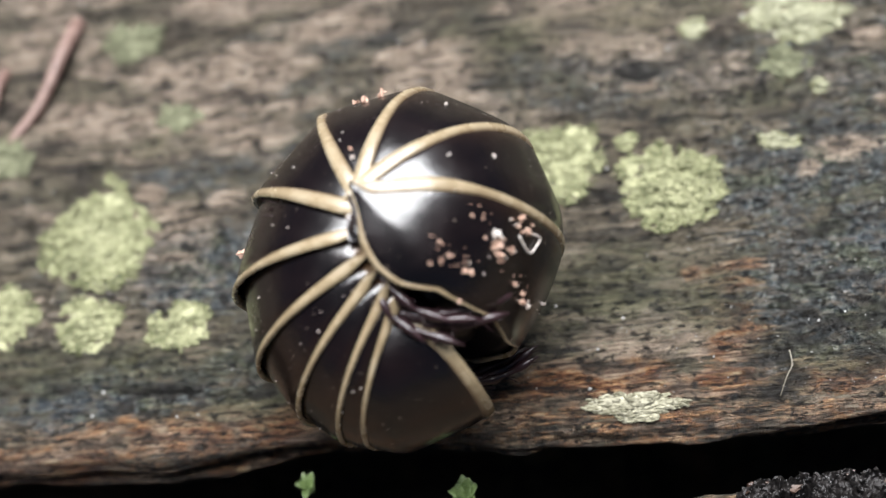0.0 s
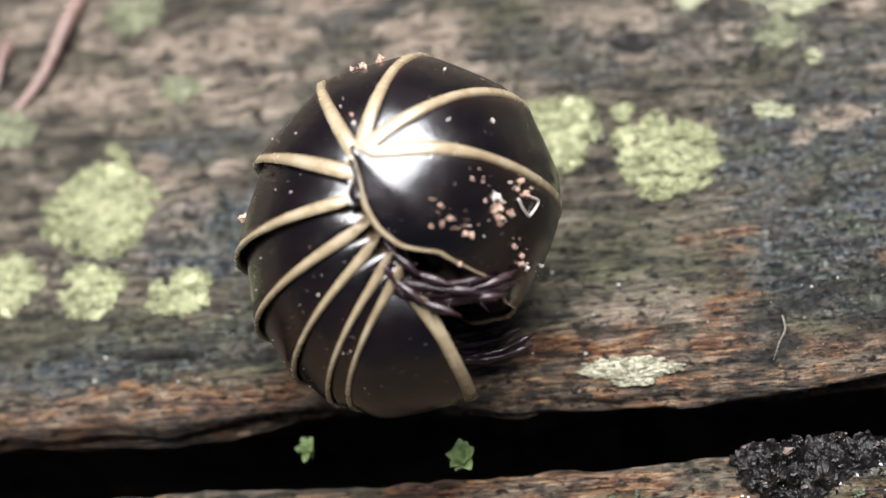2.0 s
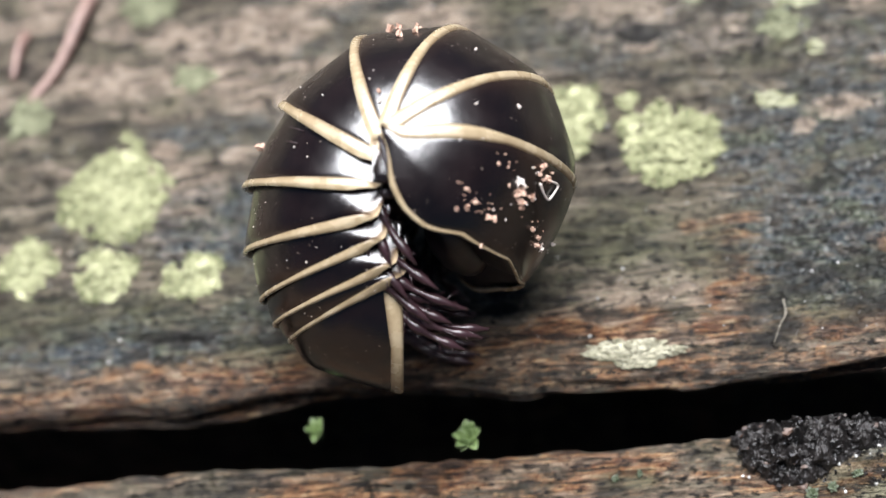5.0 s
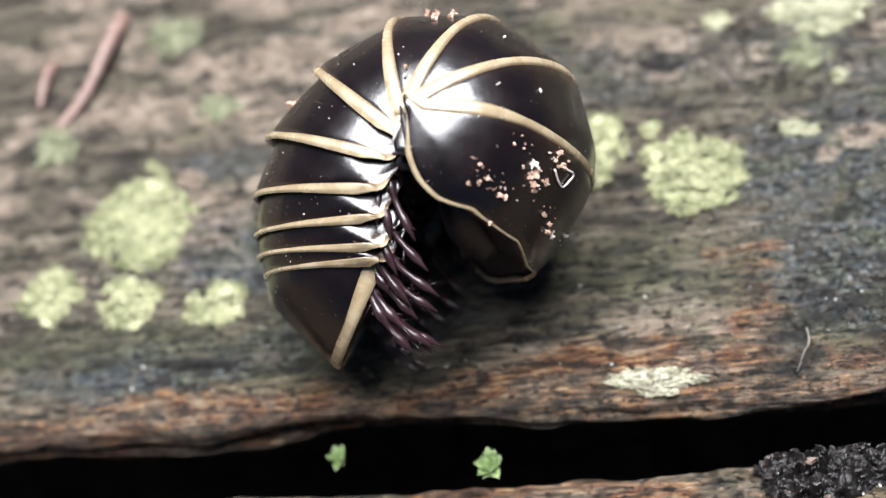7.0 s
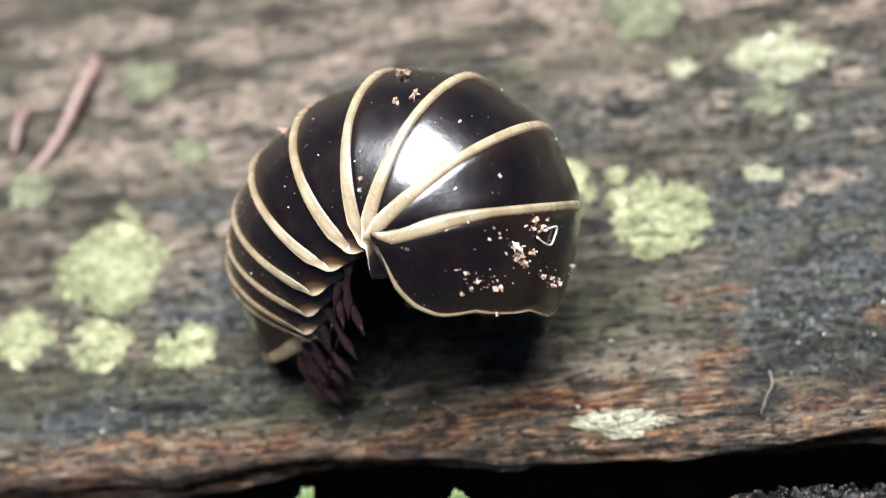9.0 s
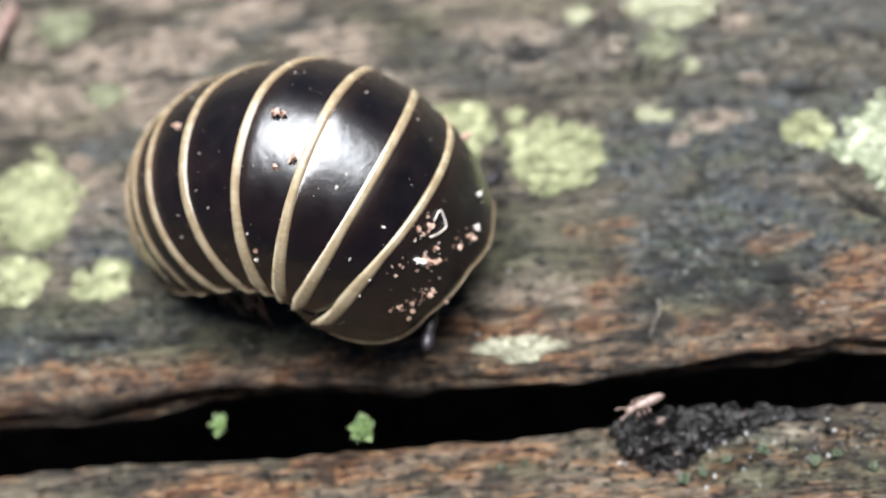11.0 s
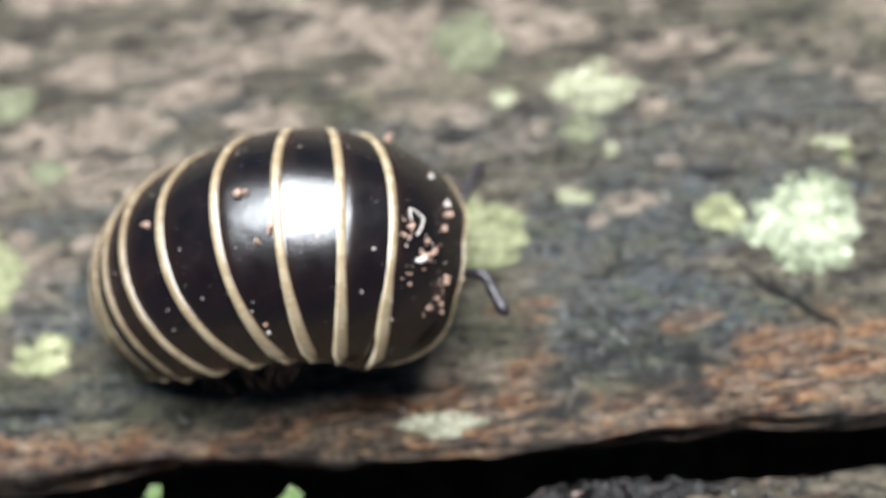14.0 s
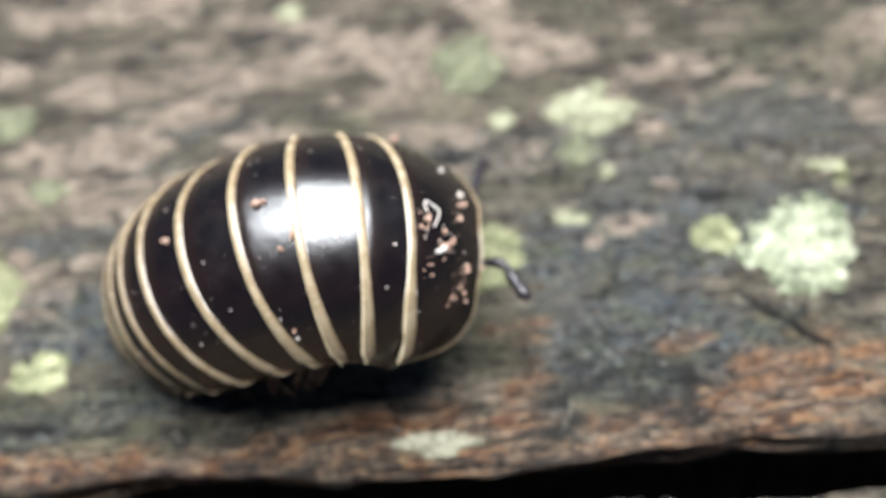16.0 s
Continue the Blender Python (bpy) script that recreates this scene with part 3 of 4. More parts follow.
def plate_point(k, a, v, lift=0.0):
    """A point of plate k: a is the angle from its middle towards the tail, v runs from its right to its left lobe."""
    rho, y = profile(v)
    w = np.clip((a + ARC[k] / 2) / ARC[k], -1.5, 1)
    thin = 1 - SLIDE[k] * (1 - np.clip(w, 0, 1)) - 0.03 * np.clip(-w, 0, 1.5)
    flat = (math.cos(ARC[k] / 2) / np.cos(np.clip(np.abs(a), 0, ARC[k] / 2))) ** (0.40 if k == 0 else 0.85)
    rho = rho * thin * flat + lift
    return SIZE[k] * np.stack([-rho * np.sin(a), y * thin + lift * np.sin(v * SPAN), rho * np.cos(a)], -1)


def plate_limits(k, v):
    """Front and back angle of plate k along its length, with rounded lobes."""
    start = 0.60 if k == 0 else 0.76
    e = np.clip((np.abs(v) - start) / (EDGES[k] - start), 0, 1)
    cut = 1 - np.sqrt(1 - 0.98 * e * e)
    back = ARC[k] / 2 - cut * ARC[k] * (0.45 if k == 0 else 0.07)
    if k == 0:
        front = np.interp(np.abs(v), (0, 0.2, 0.35, 0.46, 0.56, 0.66, 0.78, 0.90, 0.955), (-0.358, -0.325, -0.395, -0.467, -0.659, -0.761, -0.832, -0.823, -0.616)) + 0.22 * cut
    else:
        rho, _ = profile(v)
        front = np.minimum(-ARC[k] / 2 - 0.15, back - np.minimum(2.1 / (rho * SIZE[k]), 1.9)) - (0.30 * ARC[k] if k == N - 1 else 0)
        front = front + cut * 0.2
    return front, back


def crust(name, k, w0, w1, lift, thick, material, parent, label="", cols=61, rows=12):
    """A curved piece of plate k between the fractions w0(v) and w1(v) of its width, with thickness and rounded rims."""
    v = np.linspace(-EDGES[k], EDGES[k], cols)
    front, back = plate_limits(k, v)
    lo, hi = front + (back - front) * w0(v, front, back), front + (back - front) * w1(v, front, back)
    s = np.linspace(0, 1, rows)[:, None]
    A = lo + (hi - lo) * s
    V = np.tile(v, (rows, 1))
    across = np.abs(2 * (A - front) / np.maximum(back - front, 0.01) - 1)
    V = V * (1 - (0.11 if k == 0 else 0.06) * across ** 3 * (np.abs(V) / EDGES[k]) ** 5)
    rim = np.minimum(np.minimum(s, 1 - s) * rows / 2.0, 1) * np.ones_like(V)
    rim = np.minimum(rim, np.minimum(v + EDGES[k], EDGES[k] - v) / 0.03)
    rim = np.sqrt(np.clip(1 - (1 - np.clip(rim, 0, 1)) ** 2, 0, 1))
    top = plate_point(k, A, V, lift - thick * 0.5 * (1 - rim))
    low = plate_point(k, A, V, lift - thick + thick * 0.5 * (1 - rim))
    verts = np.concatenate([top.reshape(-1, 3), low.reshape(-1, 3)])
    n, m = rows, cols
    b = n * m
    faces = grid_faces(n, m) + [f[::-1] for f in grid_faces(n, m, False, b)]
    ring = [j for j in range(m)] + [i * m + m - 1 for i in range(1, n)] + [(n - 1) * m + j for j in range(m - 2, -1, -1)] + [i * m for i in range(n - 2, 0, -1)]
    faces += [(ring[i], ring[(i + 1) % len(ring)], ring[(i + 1) % len(ring)] + b, ring[i] + b) for i in range(len(ring))]
    thin = np.clip(1 - (ARC[k] / 2 - A) * R / 0.9, 0, 1) * 0.8
    tip = np.clip((np.abs(V) - 0.86) / 0.06, 0, 1) * (0.9 if k == 0 else 1.0)
    thin = np.clip(np.maximum(thin, tip * (np.clip(1.2 - 1.1 * (ARC[k] / 2 - A) / ARC[k], 0.2, 1) if k == 0 else 1)), 0, 1)
    if material is MARGIN:
        thin = (1 - s if name == "front_margin" else s) * np.ones_like(V)
    return link_mesh(name, verts, outward(verts, faces), material, parent, label, True, {"thin": np.tile(thin.ravel(), 2)})


def band(v, k, width):
    """The pale border's width as a fraction of the plate's, wider on the lobes."""
    rho, _ = profile(v)
    front, back = plate_limits(k, v)
    lobe = np.clip((np.abs(v) - 0.5) / 0.4, 0, 1)
    return np.clip(width * (1 + (1.5 if k == 0 else 0.75) * lobe) / (rho * SIZE[k]) / np.maximum(back - front, 0.02), 0.02, 0.55)


def leg(root_a, k, side, parent, length):
    rng = np.random.RandomState(int(900 + 40 * k + 100 * abs(root_a) + 7 * side))
    c, s = math.cos(root_a), math.sin(root_a)
    at = lambda rho, y, off: (-rho * s + off * c, y, rho * c + off * s)
    swing = 0.30 * (rng.rand() - 0.5)
    wide, lean = (3.25, 0.55) if k < 5 else (2.98, 1.0)
    line = bend([at(1.5, side * 1.9, 0), at(0.95, side * (wide - 0.35), -0.4 * lean), at(0.3, side * wide, -1.0 * lean), at(-0.65 * length, side * (wide + 0.05), -1.55 * lean + swing), at(-1.95 * length, side * (wide - 0.1), -2.0 * lean + 1.3 * swing)], 25)
    line = [p * np.array([1, SIZE[k], 1]) for p in line]
    joints = [0.205 - 0.115 * (i / 24) ** 1.4 + (0.03 if i % 5 in (1, 2) else -0.03) for i in range(24)] + [0.03]
    v, f = tube(line, joints, 8)
    v, f = list(v), list(f)
    for i in range(8, 24, 2):
        root = Vector(line[i])
        away = Vector((rng.rand() - 0.5, rng.rand() - 0.5, rng.rand() - 0.5)).normalized() + 0.9 * (Vector(line[i]) - Vector(line[i - 1])).normalized()
        tv, tf = tube([root, root + 0.18 * away, root + 0.40 * away], [0.024, 0.017, 0.006], 4)
        f += [tuple(len(v) + q for q in face) for face in tf]
        v += tv
    return link_mesh("leg", v, outward(v, f), LEG, parent)


millipede = thing("pill_millipede", (0, 0, 0), "glossy black pill millipede with cream-edged plates, uncurling on the plank", "millipede")
plates = []
for k in range(N):
    label = {0: "large glossy brown-black front shield with crumbs of soil", N - 1: "broad glossy rear shield with cream border"}.get(k, "")
    width = {0: 0.30, N - 1: 0.40, N - 2: 0.13, N - 3: 0.14, N - 4: 0.16, N - 5: 0.21, N - 6: 0.25}.get(k, 0.31)
    start = (lambda v, f, b: 0.0 * v)
    if k == 0:
        start = (lambda v, f, b: 0.04 / profile(v)[0] / np.maximum(b - f, 0.02))
    stop = (lambda v, f, b, k=k, width=width: 1 - 0.6 * band(v, k, width))
    name = "thoracic_shield" if k == 0 else "anal_shield" if k == N - 1 else "tergite"
    plate = crust(name, k, start, stop, 0.0, 0.12, CHITIN, millipede, label, 61, 22 if k == 0 else 14)
    crust("margin", k, (lambda v, f, b, k=k, width=width: 1 - band(v, k, width)), (lambda v, f, b: 1 + 0 * v), 0.012, 0.15, MARGIN, plate, "cream border of the plate", 81, 7)
    if k == 0:
        crust("front_margin", k, (lambda v, f, b: 0 * v), (lambda v, f, b: np.clip((0.085 + 0.115 * np.clip((np.abs(v) - 0.36) / 0.12, 0, 1)) / profile(v)[0] / np.maximum(b - f, 0.02), 0, 0.3)), 0.012, 0.15, MARGIN, plate, "thin cream front border", 81, 6)
    # soft underside between the lobes
    a = np.linspace(-ARC[k] * 0.5, ARC[k] * 0.5, 6)
    yy = np.linspace(-1, 1, 13)
    body_v = []
    for lift in (2.9, 0.35):
        for q in a:
            for y in yy:
                r = (lift - 0.9 * y * y * (1 if lift > 2 else 0.25)) * SIZE[k]
                body_v.append((-r * math.sin(q), y * 3.0 * SIZE[k], r * math.cos(q)))
    n, m = 6, 13
    body_f = grid_faces(n, m) + grid_faces(n, m, False, n * m)
    ring = [j for j in range(m)] + [i * m + m - 1 for i in range(1, n)] + [(n - 1) * m + j for j in range(m - 2, -1, -1)] + [i * m for i in range(n - 2, 0, -1)]
    body_f += [(ring[i], ring[(i + 1) % len(ring)], ring[(i + 1) % len(ring)] + n * m, ring[i] + n * m) for i in range(len(ring))]
    link_mesh("underside", body_v, outward(body_v, body_f), UNDER, plate)
    if 0 < k < N - 1:
        for root in (-0.22, 0.22):
            for side in (-1, 1):
                leg(root * ARC[k], k, side, plate, 1.0 if k < 7 else 0.8)
    plates.append(plate)

# smooth collar plate that closes the front shield's opening
v = np.linspace(-0.89, 0.89, 49)
front, _ = plate_limits(0, v)
V, S = np.meshgrid(v, np.linspace(0, 1, 11))
layers = []
for back in (0.0, 0.10):
    rim = plate_point(0, np.tile(front + 0.03 + back, (11, 1)), V, -0.10)
    _, wide = profile(V)
    core = np.stack([1.25 * np.sin(0.62 - back) + 0 * V, 0.45 * wide, 1.25 * np.cos(0.62 - back) + 0 * V], -1)
    swell = 0.42 * np.sin(math.pi * S) * (1 - 0.5 * V * V)
    layers.append((rim + (core - rim) * S[..., None] + swell[..., None] * np.array([math.cos(0.5), 0, -math.sin(0.5)])).reshape(-1, 3))
cn, cm = 11, 49
ring = [j for j in range(cm)] + [i * cm + cm - 1 for i in range(1, cn)] + [(cn - 1) * cm + j for j in range(cm - 2, -1, -1)] + [i * cm for i in range(cn - 2, 0, -1)]
collum_v = np.concatenate(layers)
collum_f = grid_faces(cn, cm) + [q[::-1] for q in grid_faces(cn, cm, False, cn * cm)] + [(ring[i], ring[(i + 1) % len(ring)], ring[(i + 1) % len(ring)] + cn * cm, ring[i] + cn * cm) for i in range(len(ring))]
link_mesh("collum", collum_v, outward(collum_v, collum_f), ANTENNA, plates[0], "smooth dark collar closing the front shield")

# head under the front shield, with the two feelers
FRONT = -ARC[0] / 2
head_v, head_f = BALL_3
c, s = math.cos(FRONT - 0.16), math.sin(FRONT - 0.16)
hv = head_v * np.array([0.72, 1.9, 1.05]) * (1 + 0.05 * np.cos(head_v[:, 1:2] * 9) * (1 - np.abs(head_v[:, 1:2])))
hv = np.stack([-(hv[:, 2] + 2.75) * s + hv[:, 0] * c, hv[:, 1], (hv[:, 2] + 2.75) * c + hv[:, 0] * s], 1)
head = link_mesh("head", hv, head_f, ANTENNA, millipede, "dark rounded head under the front shield")
feelers = []
for side, elbow, tip in ((-1, (4.65, -1.75), (5.0, -3.3)), (1, (4.5, 2.2), (5.2, 3.9))):
    at = lambda rho, y, lean: (-rho * s + lean * c, y, rho * c + lean * s)
    line = bend([at(3.3, side * 1.2, 0.3), at(3.9, side * 1.35, 0.45), at(elbow[0], elbow[1], 0.45), at(0.5 * (elbow[0] + tip[0]), 0.5 * (elbow[1] + tip[1]), 0.6), at(tip[0], tip[1], 0.8)], 25)
    radii = [0.165 + 0.03 * math.sin(i * 1.26) + (0.035 if i > 16 else 0) for i in range(24)] + [0.05]
    v, f = tube(line, radii, 9)
    feelers.append(link_mesh("antenna", v, outward(v, f), ANTENNA, head, "short jointed black antenna"))

# crumbs of soil stuck on the plates: plate, fraction of width, place along it, size
CRUMBS = ((0, 0.605, -0.393, 0.27, 1), (0, 0.538, -0.364, 0.25, 0), (0, 0.493, -0.376, 0.13, 0), (0, 0.473, -0.342, 0.21, 0), (0, 0.437, -0.318, 0.15, 0), (0, 0.569, -0.296, 0.17, 0), (0, 0.591, -0.358, 0.11, 0), (0, 0.847, -0.303, 0.19, 0), (0, 0.775, -0.305, 0.11, 0), (0, 0.777, -0.257, 0.23, 0), (0, 0.235, -0.567, 0.13, 0),)
CRUMBS_2 = ((0, 0.091, -0.524, 0.16, 0), (0, -0.004, -0.549, 0.12, 0), (0, 0.184, -0.509, 0.12, 0), (0, 0.171, -0.427, 0.19, 0), (0, 0.194, -0.407, 0.16, 0), (0, 0.362, -0.198, 0.17, 0), (0, 0.355, -0.124, 0.15, 0), (0, 0.295, -0.11, 0.19, 0), (0, 0.31, -0.051, 0.19, 1), (0, 0.44, 0.117, 0.15, 1), (0, -0.055, -0.368, 0.11, 0),)
CRUMBS_3 = ((3, 0.626, -0.13, 0.29, 0), (3, 0.54, -0.127, 0.24, 0), (3, 0.179, -0.315, 0.29, 0), (3, 0.357, -0.368, 0.2, 0), (5, 0.608, -0.159, 0.27, 0), (0, 0.609, 0.471, 0.29, 0), (2, 0.379, -0.358, 0.11, 1), (3, 0.4, -0.772, 0.12, 1), (3, 0.428, -0.733, 0.11, 0), (1, 0.366, -0.391, 0.11, 1), (1, 0.431, -0.582, 0.08, 1),)
FINE = []
dust = np.random.RandomState(55)
for w, v, spread, n in ((0.6, -0.38, 0.05, 10), (0.2, -0.52, 0.06, 16), (0.28, -0.43, 0.04, 6), (0.33, -0.1, 0.05, 8), (0.8, -0.3, 0.05, 7), (0.46, -0.22, 0.06, 7), (0.76, -0.5, 0.08, 6)):
    FINE += [(0, w + spread * dust.randn(), v + spread * 0.8 * dust.randn(), 0.03 + 0.06 * dust.rand() ** 2, dust.rand() < 0.25) for _ in range(n)]
for k, w, v, size, white in CRUMBS + CRUMBS_2 + CRUMBS_3 + tuple(FINE):
    rng = np.random.RandomState(int(1000 * w + 7000 * (v + 2) + k))
    p = plate_point(k, np.array(-ARC[k] / 2 + w * ARC[k]), np.array(v), size * 0.3)
    lv, lf = lump(rng, size * 0.42, BALL_2, 0.8, (1.2, 0.85, 0.75))
    link_mesh("crumb", lv + p, lf, QUARTZ if white else CRUMB, plates[k], "", False)
for i in range(64):
    rng = np.random.RandomState(3000 + i)
    k = int(rng.randint(0, N - 1))
    p = plate_point(k, np.array(-ARC[k] / 2 + (0.35 + 0.5 * rng.rand()) * ARC[k]), np.array(-0.85 + 1.3 * rng.rand()), 0.012)
    lv, lf = lump(rng, 0.012 + 0.024 * rng.rand() ** 2, BALL_1, 0.3)
    link_mesh("dust_speck", lv + p, lf, QUARTZ, plates[k])
hook = [plate_point(0, np.array(-ARC[0] / 2 + w * ARC[0]), np.array(v), 0.07) for w, v in ((0.706, -0.291), (0.66, -0.251), (0.64, -0.204), (0.705, -0.186), (0.792, -0.178), (0.78, -0.232))]
v, f = tube(bend(hook, 24), [0.032] * 24, 6)
link_mesh("fibre", v, outward(v, f), QUARTZ, plates[0], "curled white fibre")


# ---- small things on the planks ----
def soil_clump():
    """A mound of wet soil: a rough clod, loose angular crumbs on and round it, and a few bark flakes."""
    rng = np.random.RandomState(61)
    body = thing("soil_clump", (10.5, -8, 0), "black wet crumbly soil clump on the plank's edge", "soil")

    def outline(x):
        lx = np.clip((x - 8.5) / 7.6, 0, 1)
        back = -7.22 - 0.25 * lx + 0.5 * fbm(x * 1.4, x * 0, 160, 2)
        front = -8.95 + 1.5 * lx ** 1.5 - 0.5 * np.exp(-((x - 10.8) / 0.9) ** 2)
        high = 0.75 * np.exp(-((x - 10.2) / 1.2) ** 2) + 0.45 * np.exp(-((x - 12.4) / 1.6) ** 2) + 0.10
        return back, front, high * np.clip((x - 8.5) / 0.9, 0.12, 1)

    xs, qs = np.linspace(8.62, 15.6, 230), np.linspace(0, 1, 74)
    X, T = np.meshgrid(xs, qs)
    X = X + (0.95 * (1 - T) + 0.5 * fbm(T * 5, T * 0, 175, 3) + 0.35 * np.clip(T * 4 - 3, 0, 1) ** 2) * np.clip((11.2 - X) / 2.6, 0, 1)
    back, front, high = outline(X)
    Y = front + (back - front) * T
    grain = 0.9 * fbm(X / 0.24, Y / 0.20, 163, 4) + 0.6 * np.abs(fbm(X / 0.9, Y / 0.7, 168, 3))
    dome = np.clip(T * 3.2, 0, 1) ** 0.7 * np.clip((1 - T) * 7, 0, 1) ** 0.6
    Z = -1.27 + front_top(X, Y) + high * dome * (0.80 + 0.55 * grain) + 0.22 * grain * dome - 0.05
    Y = Y + 0.25 * fbm(X / 0.3, Y / 0.25, 171, 3)
    top = np.stack([X - 10.5, Y + 8, Z], -1).reshape(-1, 3)
    low = np.stack([X - 10.5, Y + 8, 0 * Z - 1.9], -1).reshape(-1, 3)
    n, m = X.shape
    ring = [j for j in range(m)] + [i * m + m - 1 for i in range(1, n)] + [(n - 1) * m + j for j in range(m - 2, -1, -1)] + [i * m for i in range(n - 2, 0, -1)]
    faces = grid_faces(n, m) + [q[::-1] for q in grid_faces(n, m, False, n * m)] + [(ring[i], ring[i] + n * m, ring[(i + 1) % len(ring)] + n * m, ring[(i + 1) % len(ring)]) for i in range(len(ring))]
    link_mesh("clod", np.concatenate([top, low]), faces, SOIL, body, "rough wet black clod")
    pieces, bark = [], []
    while len(pieces) < 900:
        x, t = 8.7 + 7.2 * rng.rand() ** 1.5, rng.rand()
        j, i = int((x - 8.62) / 6.98 * 229), int(t * 73)
        if j > 229:
            continue
        size = 0.018 + 0.075 * rng.rand() ** 4
        v, f = lump(rng, size, BALL_1, 0.9, tuple(0.4 + 1.1 * rng.rand(3)))
        (pieces if rng.rand() < 0.93 else bark).append((v + top[i * m + j] + np.array([0, 0, 0.3 * size]), f))
    for q in range(200):
        x, y = 11 + 7.5 * rng.rand() ** 1.3, -7.5 - 1.7 * rng.rand()
        v, f = lump(rng, 0.03 + 0.08 * rng.rand() ** 2.5, BALL_1, 0.8, tuple(0.5 + rng.rand(3)))
        pieces.append((v + np.array([x - 10.5, y + 8, -1.24 + float(front_top(np.array(x), np.array(y)))]), f))
    many("crumb_scatter", pieces, SOIL, body, "", False)["kind"] = "stuff"
    for v, f in bark[:24]:
        mid = v.mean(0)
        link_mesh("bark_flake", mid + (v - mid) * np.array([2.4, 1.3, 0.7]), f, FLAKE, body, "", False)


soil_clump()


def moss(x, y, z, size, seed, n=16):
    rng = np.random.RandomState(seed)
    tuft = thing("moss_tuft", (x, y, z), "tiny bright green moss sprig in the gap between planks" if y > -7.4 else "tiny dark green moss tuft on the red-brown plank", "moss", "moss tufts")
    for i in range(n):
        a, lean = rng.rand() * 6.28, 0.25 + 0.75 * rng.rand()
        d = Vector((math.cos(a) * lean, math.sin(a) * lean, 1.0)).normalized()
        u = d.cross(Vector((0, 0, 1))).normalized()
        up = u.cross(d)
        long, wide = size * (0.6 + 0.5 * rng.rand()), size * 0.24
        vs, fs = [], []
        for j in range(5):
            s = j / 4
            mid = d * long * s + Vector((0, 0, -0.35 * size * s * s))
            half = wide * math.sin(math.pi * (0.12 + 0.82 * s))
            for b in (-1, 0, 1):
                vs.append(mid + u * half * b + up * (0.3 * wide * abs(b) - 0.02))
            for b in (1, 0, -1):
                vs.append(mid + u * half * b * 0.9 + up * (0.3 * wide * abs(b) + 0.015))
        fs = grid_faces(5, 6, True) + [tuple(range(6))[::-1], tuple(range(24, 30))]
        link_mesh("leaf", vs, outward(vs, fs), MOSS if y > -7.4 else MOSS_DARK, tuft)


moss(-3.5, -6.2, -1.75, 0.62, 71, 22)
moss(1.25, -7.1, -1.15, 0.85, 72, 30)
for i, (x, y, size) in enumerate(((11.6, -9.35, 0.2), (12.3, -9.0, 0.22), (13.5, -8.8, 0.26), (14.9, -9.3, 0.25), (15.6, -9.1, 0.2), (17.3, -8.9, 0.22), (11.0, -9.5, 0.26), (16.6, -9.6, 0.2), (5.5, -8.6, 0.14), (6.2, -8.5, 0.14))):
    moss(x, y, -1.25 + float(front_top(np.array(x), np.array(y))), size * 1.35, 400 + i, 30)


def strand(name, points, radius, material, label, category):
    rest = [(x, y, z + float(tops(np.array(x), np.array(y)))) for x, y, z in points]
    v, f = tube(bend(rest, 20), [radius * (1 - 0.5 * i / 19) for i in range(20)], 7)
    tagged(link_mesh(name, v, outward(v, f), material), label, category)


strand("plant_fibre", [(10.79, -3.93, 0.10), (10.82, -4.35, 0.22), (10.62, -4.75, 0.18), (10.38, -5.24, 0.06)], 0.022, HAIR, "fine pale curved plant fibre on the plank", "fibre")
strand("plant_stalk", [(-11.6, 10.9, 0.15), (-11.85, 9.3, 0.5), (-12.6, 7.4, 0.15), (-13.6, 6.1, 0.05)], 0.30, STALK, "thin reddish plant stalk lying on the plank", "stalk")
strand("plant_stalk", [(-14.0, 9.1, 0.1), (-14.1, 8.2, 0.3), (-14.2, 7.1, 0.1)], 0.24, STALK, "short reddish plant stalk lying on the plank", "stalk")


def grit():
    rng = np.random.RandomState(77)
    pieces = []
    for i in range(230):
        x, y = -14 + 37 * rng.rand() ** 0.8, -4.6 + 18 * rng.rand() ** 1.5
        size = 0.016 + 0.05 * rng.rand() ** 4
        v, f = lump(rng, size, BALL_1, 0.35)
        pieces.append((v + np.array([x, y, float(tops(np.array(x), np.array(y))) + size * 0.5]), f))
    # tiny pale grains that stand in for highlights on the wet wood
    for i in range(190):
        x, y = 7 + 15 * rng.rand(), -5.0 + 6 * rng.rand() ** 1.4
        size = 0.012 + 0.018 * rng.rand() ** 2
        v, f = lump(rng, size, BALL_1, 0.35)
        pieces.append((v + np.array([x, y, float(tops(np.array(x), np.array(y))) + size * 0.5]), f))
    for i in range(60):
        x, y = 9 + 12 * rng.rand(), -9.9 + 2.1 * rng.rand()
        size = 0.02 + 0.05 * rng.rand() ** 2
        v, f = lump(rng, size, BALL_1, 0.35)
        pieces.append((v + np.array([x, y, -1.25 + float(front_top(np.array(x), np.array(y))) + size * 0.5]), f))
    tagged(many("grit", pieces, GLINT, None, "", False), "scattered pale grains of grit on the planks, some standing in for wet glints", "grit", "", "stuff")


grit()

